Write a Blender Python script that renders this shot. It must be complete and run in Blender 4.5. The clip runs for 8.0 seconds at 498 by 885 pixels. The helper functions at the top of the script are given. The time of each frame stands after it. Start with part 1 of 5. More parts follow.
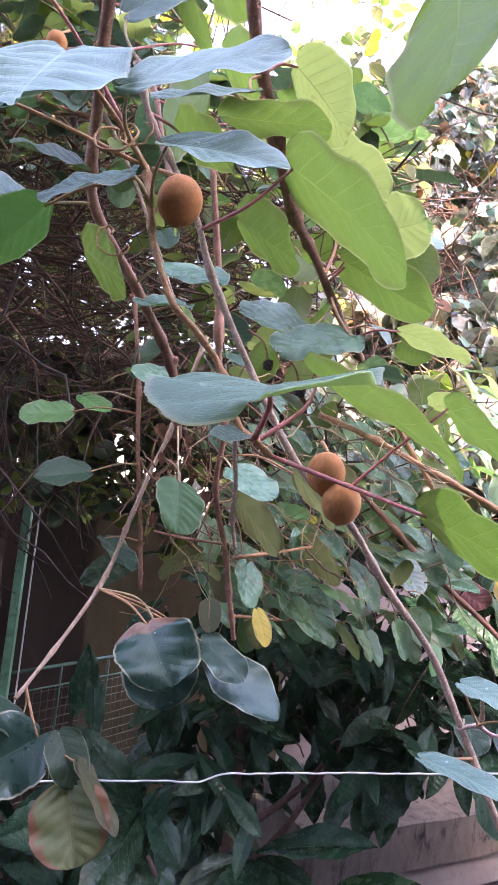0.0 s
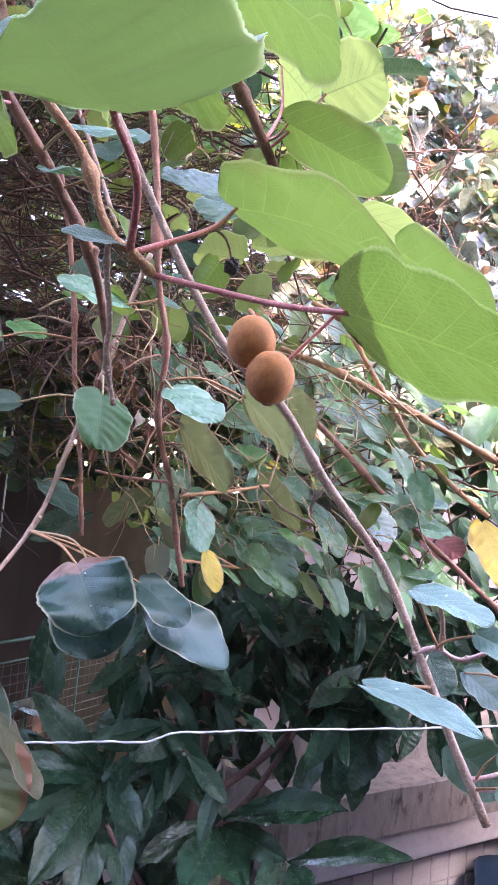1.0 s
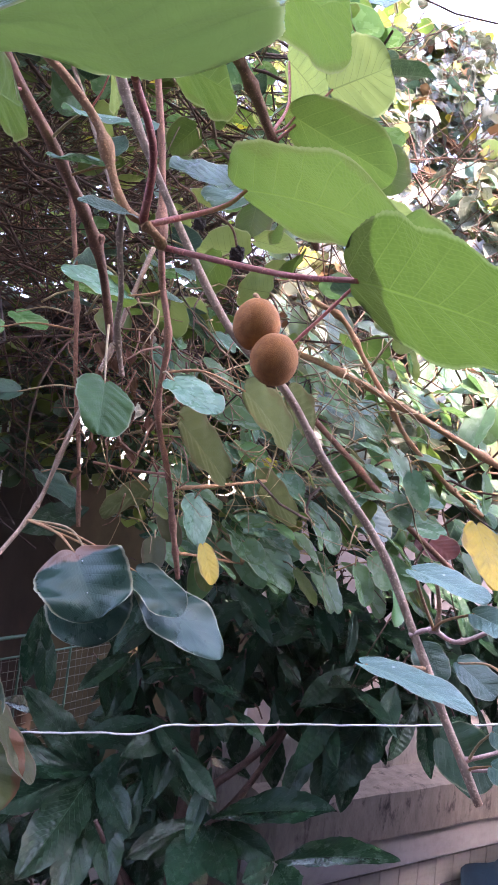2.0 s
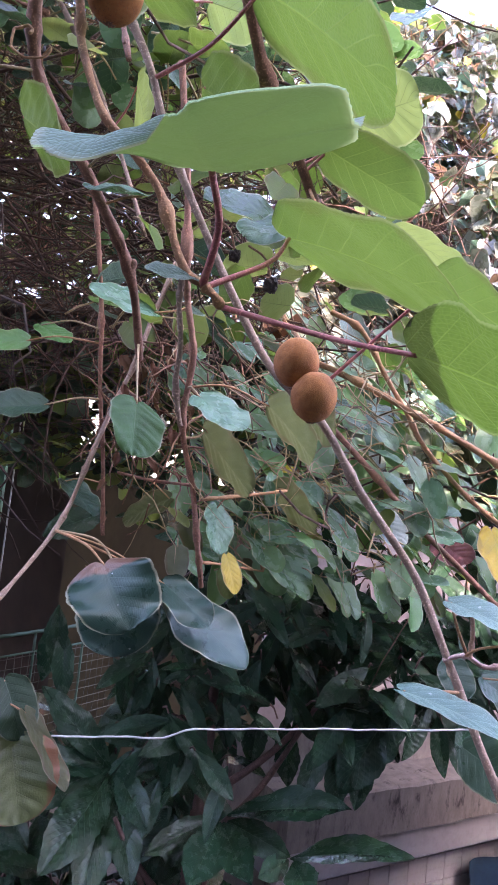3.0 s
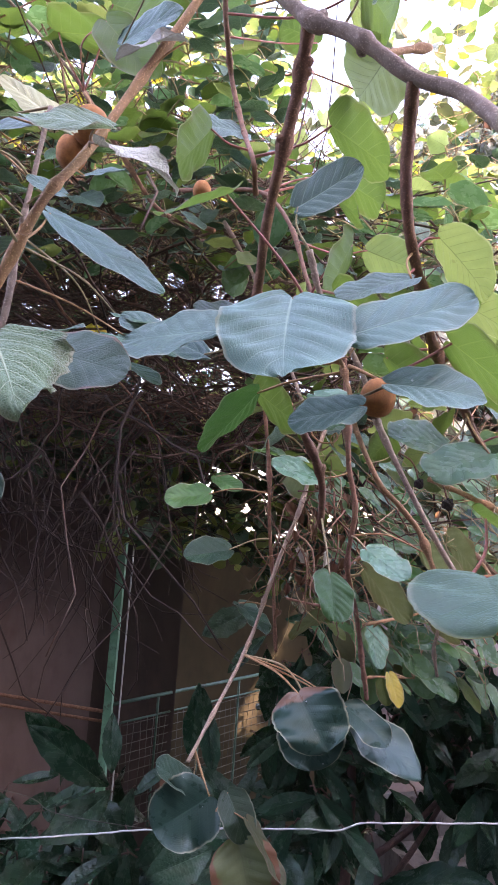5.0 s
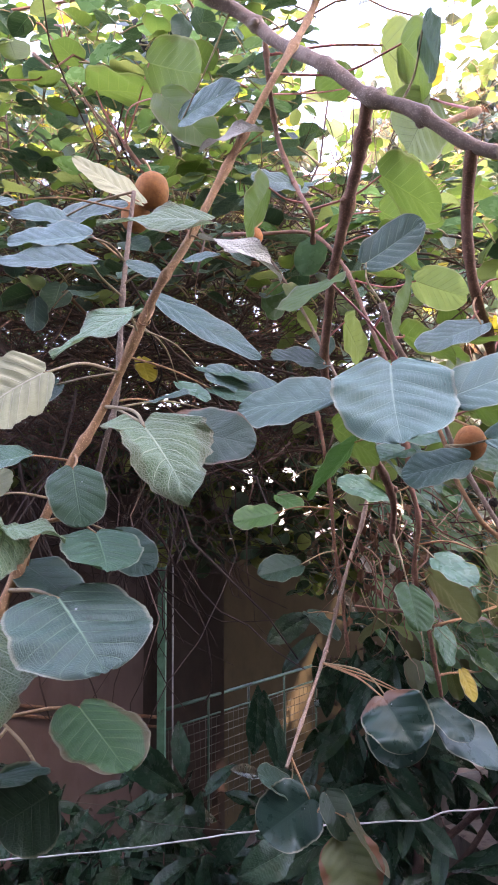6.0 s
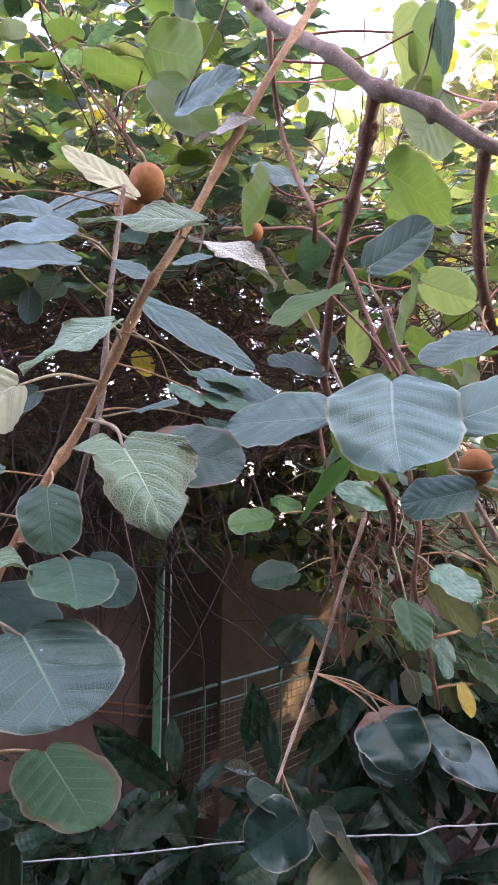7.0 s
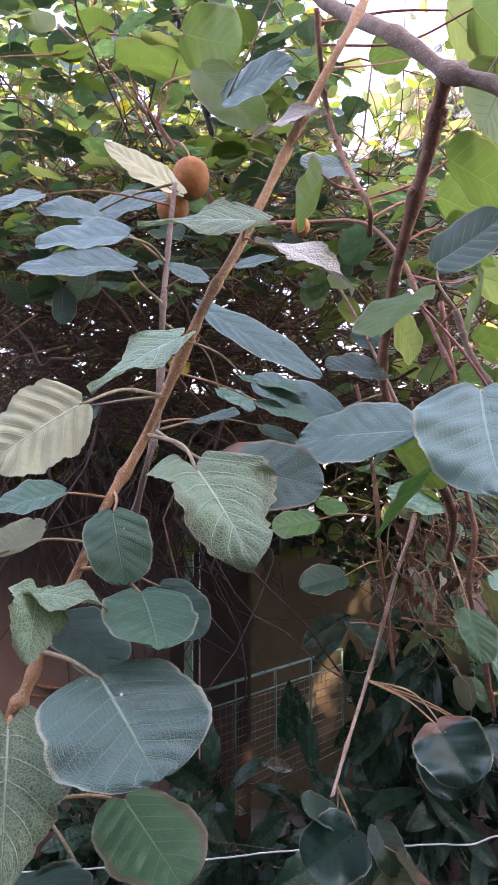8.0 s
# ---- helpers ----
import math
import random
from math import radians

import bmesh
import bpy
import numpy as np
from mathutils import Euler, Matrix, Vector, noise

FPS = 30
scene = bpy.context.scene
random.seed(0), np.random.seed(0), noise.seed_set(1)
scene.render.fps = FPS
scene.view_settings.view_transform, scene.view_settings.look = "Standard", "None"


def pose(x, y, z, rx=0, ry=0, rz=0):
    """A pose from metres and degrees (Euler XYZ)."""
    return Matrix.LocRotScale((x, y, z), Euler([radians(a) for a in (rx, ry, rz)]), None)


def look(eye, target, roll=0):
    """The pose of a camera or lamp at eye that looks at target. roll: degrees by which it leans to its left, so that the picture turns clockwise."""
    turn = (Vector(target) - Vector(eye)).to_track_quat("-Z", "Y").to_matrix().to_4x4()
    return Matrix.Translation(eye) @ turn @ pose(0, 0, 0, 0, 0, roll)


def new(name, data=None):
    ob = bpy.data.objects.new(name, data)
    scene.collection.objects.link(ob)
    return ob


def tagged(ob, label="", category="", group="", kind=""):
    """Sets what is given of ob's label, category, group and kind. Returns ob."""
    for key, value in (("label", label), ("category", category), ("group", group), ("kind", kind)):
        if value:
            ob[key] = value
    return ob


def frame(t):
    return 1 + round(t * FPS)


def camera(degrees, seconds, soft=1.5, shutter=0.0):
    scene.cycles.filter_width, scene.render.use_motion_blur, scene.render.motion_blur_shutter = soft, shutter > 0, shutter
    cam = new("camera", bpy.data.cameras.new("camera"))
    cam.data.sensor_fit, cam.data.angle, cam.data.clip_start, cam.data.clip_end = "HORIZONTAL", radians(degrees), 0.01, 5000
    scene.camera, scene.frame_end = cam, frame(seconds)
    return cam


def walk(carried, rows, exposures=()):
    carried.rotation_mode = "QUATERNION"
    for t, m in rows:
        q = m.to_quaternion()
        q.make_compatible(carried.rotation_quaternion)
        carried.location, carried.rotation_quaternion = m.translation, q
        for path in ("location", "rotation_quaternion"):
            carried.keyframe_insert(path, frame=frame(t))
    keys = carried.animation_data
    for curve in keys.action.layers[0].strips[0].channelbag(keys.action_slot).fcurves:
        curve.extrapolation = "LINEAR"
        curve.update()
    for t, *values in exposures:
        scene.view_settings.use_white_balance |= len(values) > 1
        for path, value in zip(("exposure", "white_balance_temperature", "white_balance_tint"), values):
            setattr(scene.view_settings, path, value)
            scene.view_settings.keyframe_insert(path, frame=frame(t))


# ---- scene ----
cam = camera(40.2, 8.0, soft=1.1)
PATH = [
    (0, (-0.038, 0.153, 1.523), (0.005, 2.14, 1.747), 5.9),
    (0.5, (0.047, 0.258, 1.48), (0.117, 2.248, 1.667), 4.8),
    (1, (0.036, 0.294, 1.449), (0.138, 2.285, 1.615), 5.3),
    (2.3, (0.031, 0.285, 1.427), (0.145, 2.273, 1.612), 6.6),
    (2.5, (0.039, 0.282, 1.44), (0.153, 2.273, 1.589), 6.1),
    (3, (-0.004, 0.263, 1.457), (0.096, 2.254, 1.617), 6.5),
    (3.5, (-0.001, 0.249, 1.482), (-0.027, 2.243, 1.641), 3.3),
    (4, (-0.065, 0.205, 1.501), (-0.198, 2.192, 1.683), 3.2),
    (4.5, (-0.096, 0.11, 1.574), (-0.241, 2.092, 1.795), 3.1),
    (5, (-0.182, -0.013, 1.633), (-0.331, 1.965, 1.886), 4.2),
    (5.2, (-0.227, -0.056, 1.659), (-0.378, 1.921, 1.922), 5.0),
    (6.3, (-0.29, -0.124, 1.693), (-0.485, 1.854, 1.917), -1.7),
    (6.5, (-0.288, -0.104, 1.699), (-0.493, 1.874, 1.916), 1.9),
    (7, (-0.278, -0.071, 1.731), (-0.475, 1.909, 1.925), 0.7),
    (7.5, (-0.328, -0.047, 1.762), (-0.545, 1.933, 1.937), 0.9),
    (8, (-0.339, -0.032, 1.763), (-0.593, 1.945, 1.925), -0.1),
]
walk(cam, [(t, look(eye, target, roll)) for t, eye, target, roll in PATH], [(0.0, 4.4, 7550, 38), (0.5, 4.16, 7200, 41), (1.0, 4.82, 7150, 39), (1.3, 4.8, 7150, 38), (2.3, 4.24, 7200, 37), (3.5, 4.35, 7150, 40), (4.0, 4.38, 7200, 39), (5.0, 4.02, 7650, 36), (6.5, 3.99, 8000, 38), (8.0, 3.85, 8000, 37)])

# ---- light ----
SUN_EL, SUN_ROT = radians(41), radians(156)
world = bpy.data.worlds.new("world")
scene.world = world
world.use_nodes = True
sky = world.node_tree.nodes.new("ShaderNodeTexSky")
sky.sky_type, sky.sun_disc, sky.sun_elevation, sky.sun_rotation = "NISHITA", False, SUN_EL, SUN_ROT
sky.air_density, sky.dust_density, sky.ozone_density = 1.0, 2.0, 1.5
back = world.node_tree.nodes["Background"]
back.inputs[1].default_value = 0.15
world.node_tree.links.new(sky.outputs[0], back.inputs[0])
sun_lamp = bpy.data.lights.new("sun", "SUN")
sun_lamp.energy, sun_lamp.angle, sun_lamp.color = 1.35, radians(1.5), (1.0, 0.94, 0.84)
sun = new("sun", sun_lamp)
SUN_WAY = Vector((math.sin(SUN_ROT) * math.cos(SUN_EL), math.cos(SUN_ROT) * math.cos(SUN_EL), math.sin(SUN_EL)))
sun.matrix_world = look(SUN_WAY * 30, (0, 0, 0))


# ---- materials ----
def nodes_of(name):
    m = bpy.data.materials.new(name)
    m.use_nodes = True
    t = m.node_tree
    return m, t, t.nodes["Principled BSDF"], t.nodes["Material Output"]


def add(t, kind, **values):
    n = t.nodes.new("ShaderNode" + kind)
    for k, v in values.items():
        setattr(n, k, v)
    return n


def val(t, a, b, op, clamp=False):
    n = add(t, "Math", operation=op, use_clamp=clamp)
    for i, s in enumerate((a, b)):
        if s is None:
            continue
        if isinstance(s, (int, float)):
            n.inputs[i].default_value = s
        else:
            t.links.new(s, n.inputs[i])
    return n.outputs[0]


def mix(t, fac, a, b, blend="MIX"):
    n = add(t, "Mix", data_type="RGBA", blend_type=blend)
    for i, s in ((0, fac), (6, a), (7, b)):
        if isinstance(s, (int, float)):
            n.inputs[i].default_value = s
        elif isinstance(s, tuple):
            n.inputs[i].default_value = (*s, 1)
        else:
            t.links.new(s, n.inputs[i])
    return n.outputs[2]


def noise_of(t, scale, detail=4.0, rough=0.6, vector=None):
    n = add(t, "TexNoise")
    n.inputs["Scale"].default_value, n.inputs["Detail"].default_value, n.inputs["Roughness"].default_value = scale, detail, rough
    if vector is not None:
        t.links.new(vector, n.inputs["Vector"])
    return n.outputs["Fac"]


def ramp(t, fac, lo, hi, a=0.0, b=1.0):
    n = add(t, "MapRange", clamp=True)
    t.links.new(fac, n.inputs[0])
    for i, v in zip((1, 2, 3, 4), (lo, hi, a, b)):
        n.inputs[i].default_value = v
    return n.outputs[0]


def bump(t, bsdf, height, strength, distance):
    n = add(t, "Bump")
    n.inputs["Strength"].default_value, n.inputs["Distance"].default_value = strength, distance
    t.links.new(height, n.inputs["Height"])
    t.links.new(n.outputs[0], bsdf.inputs["Normal"])


def leaf_material(name, base, through_colour, clear=0.35, rough=0.42, vein=(0.2, 0.26, 0.1), vein_amount=0.5, veins=7.0, brown=0.0, brown_colour=(0.16, 0.08, 0.045), spots=0.4, gloss=0.5, relief=0.6, vein_shade=0.45, mesh=260.0, margin=1.0, ivory=0.6, crinkle=0.15, foot_brown=(0.9, 0.22), ribs=-0.3, netting=0.22, side_vein=1.0, specks=0.0, hairs=0.0, wax=(1.0, 1.0, 1.0)):
    """Leaf blade: midrib and side veins from the blade's own coordinates, blotches, worn margin, gloss and light through."""
    m, t, b, out = nodes_of(name)
    uv = add(t, "UVMap").outputs[0]
    sep = add(t, "SeparateXYZ")
    t.links.new(uv, sep.inputs[0])
    u = val(t, val(t, sep.outputs[0], 0.5, "SUBTRACT"), None, "ABSOLUTE")
    u = val(t, u, 2.0, "MULTIPLY")
    v = sep.outputs[1]
    obj = add(t, "TexCoord").outputs["Object"]
    geo = add(t, "NewGeometry")
    info = add(t, "ObjectInfo")
    own = val(t, info.outputs["Random"], geo.outputs["Random Per Island"], "ADD")
    own = val(t, own, 1.0, "MODULO")
    wob = val(t, noise_of(t, 30, 2, 0.5, obj), 0.03, "MULTIPLY")
    s = val(t, val(t, v, val(t, val(t, u, 0.8, "POWER"), 0.30, "MULTIPLY"), "SUBTRACT"), wob, "ADD")
    s = val(t, val(t, s, veins, "MULTIPLY"), None, "FRACT")
    s = val(t, val(t, s, 0.5, "SUBTRACT"), None, "ABSOLUTE")
    side = ramp(t, s, 0.004, 0.045, 1.0, 0.0)
    side = val(t, side, ramp(t, u, 0.3, 1.0, side_vein, side_vein * 0.2), "MULTIPLY")
    mid = ramp(t, val(t, u, val(t, v, 0.022, "MULTIPLY"), "ADD"), 0.014, 0.034, 1.0, 0.0)
    lines = val(t, mid, side, "MAXIMUM")
    # ladder of fine cross veins between the side veins
    rung = val(t, val(t, u, 17.0, "MULTIPLY"), val(t, noise_of(t, 55, 2, 0.5, obj), 2.2, "MULTIPLY"), "ADD")
    rung = val(t, val(t, val(t, rung, None, "FRACT"), 0.5, "SUBTRACT"), None, "ABSOLUTE")
    rung = ramp(t, rung, 0.0, 0.16, 1.0, 0.0)
    blot = noise_of(t, 22, 4, 0.6, obj)
    fine = noise_of(t, 160, 3, 0.6, obj)
    col = mix(t, ramp(t, blot, 0.3, 0.75), tuple(c * 0.82 for c in base), tuple(min(1, c * 1.15) for c in base))
    col = mix(t, ramp(t, fine, 0.45, 0.8, 0.0, 0.22), col, tuple(min(1, c * 1.75) for c in base))
    col = mix(t, val(t, ramp(t, noise_of(t, 75, 2, 0.4, obj), 0.70, 0.76), spots, "MULTIPLY"), col, (0.03, 0.022, 0.012))
    if specks:
        col = mix(t, val(t, ramp(t, noise_of(t, 130, 1, 0.3, obj), 0.795, 0.805), specks, "MULTIPLY"), col, (0.7, 0.72, 0.7))
    hsv = add(t, "HueSaturation")
    t.links.new(ramp(t, own, 0, 1, 0.48, 0.52), hsv.inputs["Hue"])
    t.links.new(ramp(t, own, 0, 1, 0.7, 1.3), hsv.inputs["Value"])
    t.links.new(col, hsv.inputs["Color"])
    cell = add(t, "TexVoronoi", feature="DISTANCE_TO_EDGE")
    cell.inputs["Scale"].default_value = mesh
    warp = add(t, "VectorMath", operation="ADD")
    grain = add(t, "TexNoise")
    grain.inputs["Scale"].default_value = mesh * 0.5
    t.links.new(obj, grain.inputs["Vector"])
    shrink = add(t, "VectorMath", operation="SCALE")
    t.links.new(grain.outputs["Color"], shrink.inputs[0])
    shrink.inputs["Scale"].default_value = 0.8 / mesh
    t.links.new(obj, warp.inputs[0])
    t.links.new(shrink.outputs[0], warp.inputs[1])
    t.links.new(warp.outputs[0], cell.inputs["Vector"])
    net = ramp(t, cell.outputs["Distance"], 0.02, 0.22, 1.0, 0.0)
    col = mix(t, val(t, net, vein_amount * netting, "MULTIPLY"), hsv.outputs[0], vein)
    col = mix(t, val(t, rung, vein_amount * 0.2, "MULTIPLY"), col, vein)
    col = mix(t, val(t, lines, vein_amount, "MULTIPLY"), col, vein)
    col = mix(t, val(t, ramp(t, u, 0.93, 0.975), ivory, "MULTIPLY"), col, (0.42, 0.4, 0.27))
    pass_colour = through_colour
    if brown:
        edge = val(t, val(t, u, 0.8 * margin, "MULTIPLY"), val(t, noise_of(t, 16, 3, 0.6, obj), 0.9, "MULTIPLY"), "ADD")
        foot = val(t, ramp(t, v, 0.0, foot_brown[1], foot_brown[0], 0.0), val(t, noise_of(t, 20, 3, 0.6, obj), 0.5, "MULTIPLY"), "ADD")
        mask = val(t, ramp(t, val(t, edge, foot, "MAXIMUM"), 1.08, 1.16), brown, "MULTIPLY")
        col = mix(t, mask, col, brown_colour)
        pass_colour = mix(t, mask, through_colour, brown_colour)
    t.links.new(col, b.inputs["Base Color"])
    b.inputs["Specular IOR Level"].default_value = gloss
    b.inputs["Specular Tint"].default_value = (*wax, 1)
    b.inputs["Sheen Weight"].default_value, b.inputs["Sheen Roughness"].default_value = hairs, 0.35
    b.inputs["Sheen Tint"].default_value = (0.7, 1.0, 0.84, 1)
    t.links.new(ramp(t, blot, 0.3, 0.7, rough - 0.08, rough + 0.1), b.inputs["Roughness"])
    height = val(t, val(t, lines, ribs, "MULTIPLY"), val(t, net, -crinkle, "MULTIPLY"), "ADD")
    height = val(t, height, val(t, rung, -0.1, "MULTIPLY"), "ADD")
    bump(t, b, height, relief, 0.002)
    tr = add(t, "BsdfTranslucent")
    t.links.new(mix(t, val(t, lines, vein_shade, "MULTIPLY"), mix(t, 0.35, pass_colour, col), tuple(c * 0.35 for c in through_colour)), tr.inputs[0])
    ms = add(t, "MixShader")
    ms.inputs[0].default_value = clear
    t.links.new(b.outputs[0], ms.inputs[1])
    t.links.new(tr.outputs[0], ms.inputs[2])
    t.links.new(ms.outputs[0], out.inputs[0])
    return m


LOOKS = {
    "blue": leaf_material("leaf_blue_green", (0.018, 0.07, 0.052), (0.14, 0.28, 0.07), 0.12, 0.34, (0.24, 0.4, 0.24), 0.8, veins=7.0, side_vein=0.75, specks=0.7, hairs=0.36, wax=(0.84, 1.0, 0.96), brown=0.5, foot_brown=(0.85, 0.2), margin=0.58, brown_colour=(0.24, 0.16, 0.11), ribs=-0.3, gloss=0.9, relief=1.0, crinkle=0.12, mesh=420.0, netting=0.1),
    "green": leaf_material("leaf_mid_green", (0.066, 0.116, 0.026), (0.205, 0.34, 0.05), 0.47, 0.48, (0.2, 0.26, 0.07), 0.7, ribs=-0.6, ivory=0.6, brown=0.2, gloss=0.5, vein_shade=-0.2),
    "green_rusty": leaf_material("leaf_green_rusty_foot", (0.062, 0.115, 0.024), (0.2, 0.35, 0.045), 0.42, 0.48, (0.2, 0.26, 0.07), 0.7, ribs=-0.6, ivory=0.6, brown=0.6, brown_colour=(0.026, 0.018, 0.01), foot_brown=(1.8, 0.34), margin=0.5, gloss=0.5, vein_shade=-0.2),
    "green2": leaf_material("leaf_green_brown_rim", (0.026, 0.085, 0.03), (0.18, 0.34, 0.05), 0.25, 0.38, (0.24, 0.36, 0.16), 0.75, side_vein=0.6, ribs=-0.3, netting=0.1, brown=0.6, gloss=0.35, wax=(0.85, 1.0, 0.88)),
    "vein": leaf_material("leaf_yellow_green", (0.125, 0.185, 0.055), (0.37, 0.45, 0.11), 0.55, 0.5, (0.05, 0.09, 0.02), 0.8, veins=8.0, spots=0.8, vein_shade=0.75),
    "deep": leaf_material("leaf_deep_green", (0.02, 0.082, 0.036), (0.14, 0.28, 0.07), 0.14, 0.34, (0.22, 0.38, 0.18), 0.75, side_vein=0.7, wax=(0.8, 1.0, 0.85), ribs=-0.3, gloss=0.65, relief=1.0, crinkle=0.12, mesh=420.0, netting=0.1, specks=0.7, hairs=0.2),
    "silver": leaf_material("leaf_silver_green", (0.07, 0.155, 0.115), (0.16, 0.32, 0.1), 0.12, 0.36, (0.34, 0.48, 0.34), 0.7, veins=7.0, side_vein=0.5, specks=0.5, hairs=0.6, wax=(0.8, 1.0, 0.92), gloss=0.8, relief=0.8, crinkle=0.08, mesh=420.0, netting=0.06, ribs=-0.3),
    "spotted": leaf_material("leaf_silver_spotted", (0.12, 0.2, 0.19), (0.2, 0.34, 0.14), 0.15, 0.3, (0.1, 0.16, 0.15), 0.5, spots=1.0, gloss=0.9, hairs=0.4),
    "plain_green": leaf_material("leaf_plain_green", (0.028, 0.1, 0.028), (0.13, 0.34, 0.05), 0.3, 0.42, (0.1, 0.2, 0.07), 0.5, side_vein=0.6, gloss=0.3, ivory=0.4),
    "teal": leaf_material("leaf_teal_glossy", (0.08, 0.19, 0.11), (0.17, 0.36, 0.09), 0.3, 0.26, (0.18, 0.3, 0.18), 0.5, gloss=1.0, relief=0.9, wax=(0.85, 1.0, 0.92)),
    "wet": leaf_material("leaf_wet_dark", (0.011, 0.04, 0.03), (0.08, 0.18, 0.05), 0.08, 0.3, (0.06, 0.12, 0.085), 0.5, side_vein=0.7, gloss=0.45, relief=0.6, ribs=-0.12, crinkle=0.02, mesh=200.0, specks=0.5, wax=(0.8, 1.0, 0.95)),
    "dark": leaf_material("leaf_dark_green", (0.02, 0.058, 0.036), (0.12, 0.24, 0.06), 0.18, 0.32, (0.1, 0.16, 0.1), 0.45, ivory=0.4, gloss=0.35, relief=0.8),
    "fresh": leaf_material("leaf_fresh_green", (0.06, 0.18, 0.045), (0.2, 0.44, 0.06), 0.3, 0.34, (0.14, 0.25, 0.1), 0.4, gloss=0.8),
    "olive": leaf_material("leaf_olive", (0.10, 0.115, 0.055), (0.22, 0.25, 0.08), 0.4, 0.5, (0.15, 0.16, 0.08), 0.3, brown=0.35, vein_shade=0.1),
    "jag": leaf_material("leaf_pale_rough", (0.13, 0.26, 0.13), (0.3, 0.42, 0.1), 0.2, 0.36, (0.62, 0.7, 0.46), 0.95, netting=0.3, veins=7.0, brown=0.3, relief=1.0, gloss=0.55, wax=(0.85, 1.0, 0.88), mesh=330.0, hairs=0.3, crinkle=0.3, ribs=0.5),
    "pale": leaf_material("leaf_felted_underside", (0.48, 0.48, 0.28), (0.55, 0.55, 0.35), 0.25, 0.7, (0.82, 0.78, 0.6), 0.95, netting=0.06, ribs=1.6, crinkle=-0.15, mesh=300.0, ivory=0.2, veins=9.0, spots=0.1, gloss=0.2),
    "brownish": leaf_material("leaf_browning", (0.06, 0.13, 0.095), (0.15, 0.25, 0.05), 0.2, 0.38, (0.14, 0.2, 0.13), 0.45, margin=0.82, foot_brown=(1.3, 0.5), brown=0.9, brown_colour=(0.26, 0.14, 0.085)),
    "burnt": leaf_material("leaf_dark_brown_foot", (0.012, 0.042, 0.032), (0.1, 0.2, 0.05), 0.08, 0.3, (0.05, 0.1, 0.07), 0.3, spots=0.15, margin=0.55, foot_brown=(1.3, 0.5), brown=0.85, brown_colour=(0.2, 0.095, 0.06), gloss=0.45, specks=0.5, relief=0.6, ribs=-0.12, crinkle=0.02, mesh=200.0, wax=(0.8, 1.0, 0.95)),
    "burnt2": leaf_material("leaf_yellowing", (0.10, 0.13, 0.05), (0.25, 0.3, 0.06), 0.3, 0.45, (0.16, 0.18, 0.08), 0.3, brown=0.95, brown_colour=(0.2, 0.085, 0.04)),
    "yellow": leaf_material("leaf_yellow", (0.62, 0.50, 0.05), (0.8, 0.65, 0.06), 0.4, 0.5, (0.5, 0.42, 0.1), 0.4, brown=0.3),
    "red": leaf_material("leaf_red", (0.22, 0.06, 0.06), (0.4, 0.08, 0.06), 0.3, 0.45, (0.3, 0.12, 0.08), 0.4),
    "dead": leaf_material("leaf_withered", (0.62, 0.58, 0.45), (0.5, 0.45, 0.3), 0.12, 0.6, (0.66, 0.66, 0.55), 0.9, netting=0.5, crinkle=0.8, mesh=260.0, ribs=0.5, relief=1.0, brown=0.3, brown_colour=(0.2, 0.11, 0.06)),
    "litter": leaf_material("leaf_litter_brown", (0.13, 0.065, 0.035), (0.2, 0.1, 0.04), 0.2, 0.7, (0.2, 0.12, 0.07), 0.4, gloss=0.2, brown=0.4, brown_colour=(0.06, 0.03, 0.018)),
    "loquat": leaf_material("loquat_blade", (0.009, 0.042, 0.02), (0.06, 0.16, 0.03), 0.05, 0.25, (0.08, 0.17, 0.1), 0.8, veins=13.0, crinkle=0.03, ribs=-0.5, spots=0.0, netting=0.04, ivory=0.0, gloss=0.42, relief=1.0, mesh=120.0, wax=(0.8, 1.0, 0.92)),
    "sheer": leaf_material("leaf_blue_green_thin", (0.11, 0.215, 0.165), (0.6, 0.85, 0.4), 0.4, 0.36, (0.2, 0.3, 0.18), 0.3, gloss=0.9, relief=0.8, hairs=0.8, wax=(0.8, 1.0, 0.92)),
    "sheen": leaf_material("leaf_glossy_green", (0.12, 0.25, 0.13), (0.28, 0.52, 0.1), 0.38, 0.25, (0.16, 0.27, 0.14), 0.45, gloss=1.0, relief=1.0, spots=0.5),
    "under": leaf_material("leaf_mid_green_thin", (0.15, 0.185, 0.08), (0.74, 0.82, 0.36), 0.64, 0.48, (0.2, 0.25, 0.09), 0.4, gloss=0.5, vein_shade=-0.2),
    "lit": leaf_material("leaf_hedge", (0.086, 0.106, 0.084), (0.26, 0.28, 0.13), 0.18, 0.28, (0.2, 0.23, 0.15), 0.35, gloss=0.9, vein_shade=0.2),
}


def bark(name, dark, pale, rough=0.8):
    m, t, b, _ = nodes_of(name)
    obj = add(t, "TexCoord").outputs["Object"]
    n = noise_of(t, 60, 5, 0.65, obj)
    k = noise_of(t, 12, 3, 0.6, obj)
    col = mix(t, ramp(t, n, 0.3, 0.7), dark, pale)
    col = mix(t, ramp(t, k, 0.5, 0.75, 0.0, 0.5), col, tuple(c * 0.55 for c in dark))
    t.links.new(mix(t, ramp(t, noise_of(t, 520, 2, 0.5, obj), 0.58, 0.68, 0.0, 0.75), col, tuple(min(1, c * 1.7) for c in pale)), b.inputs["Base Color"])
    b.inputs["Roughness"].default_value = rough
    bump(t, b, n, 1.0, 0.004)
    return m


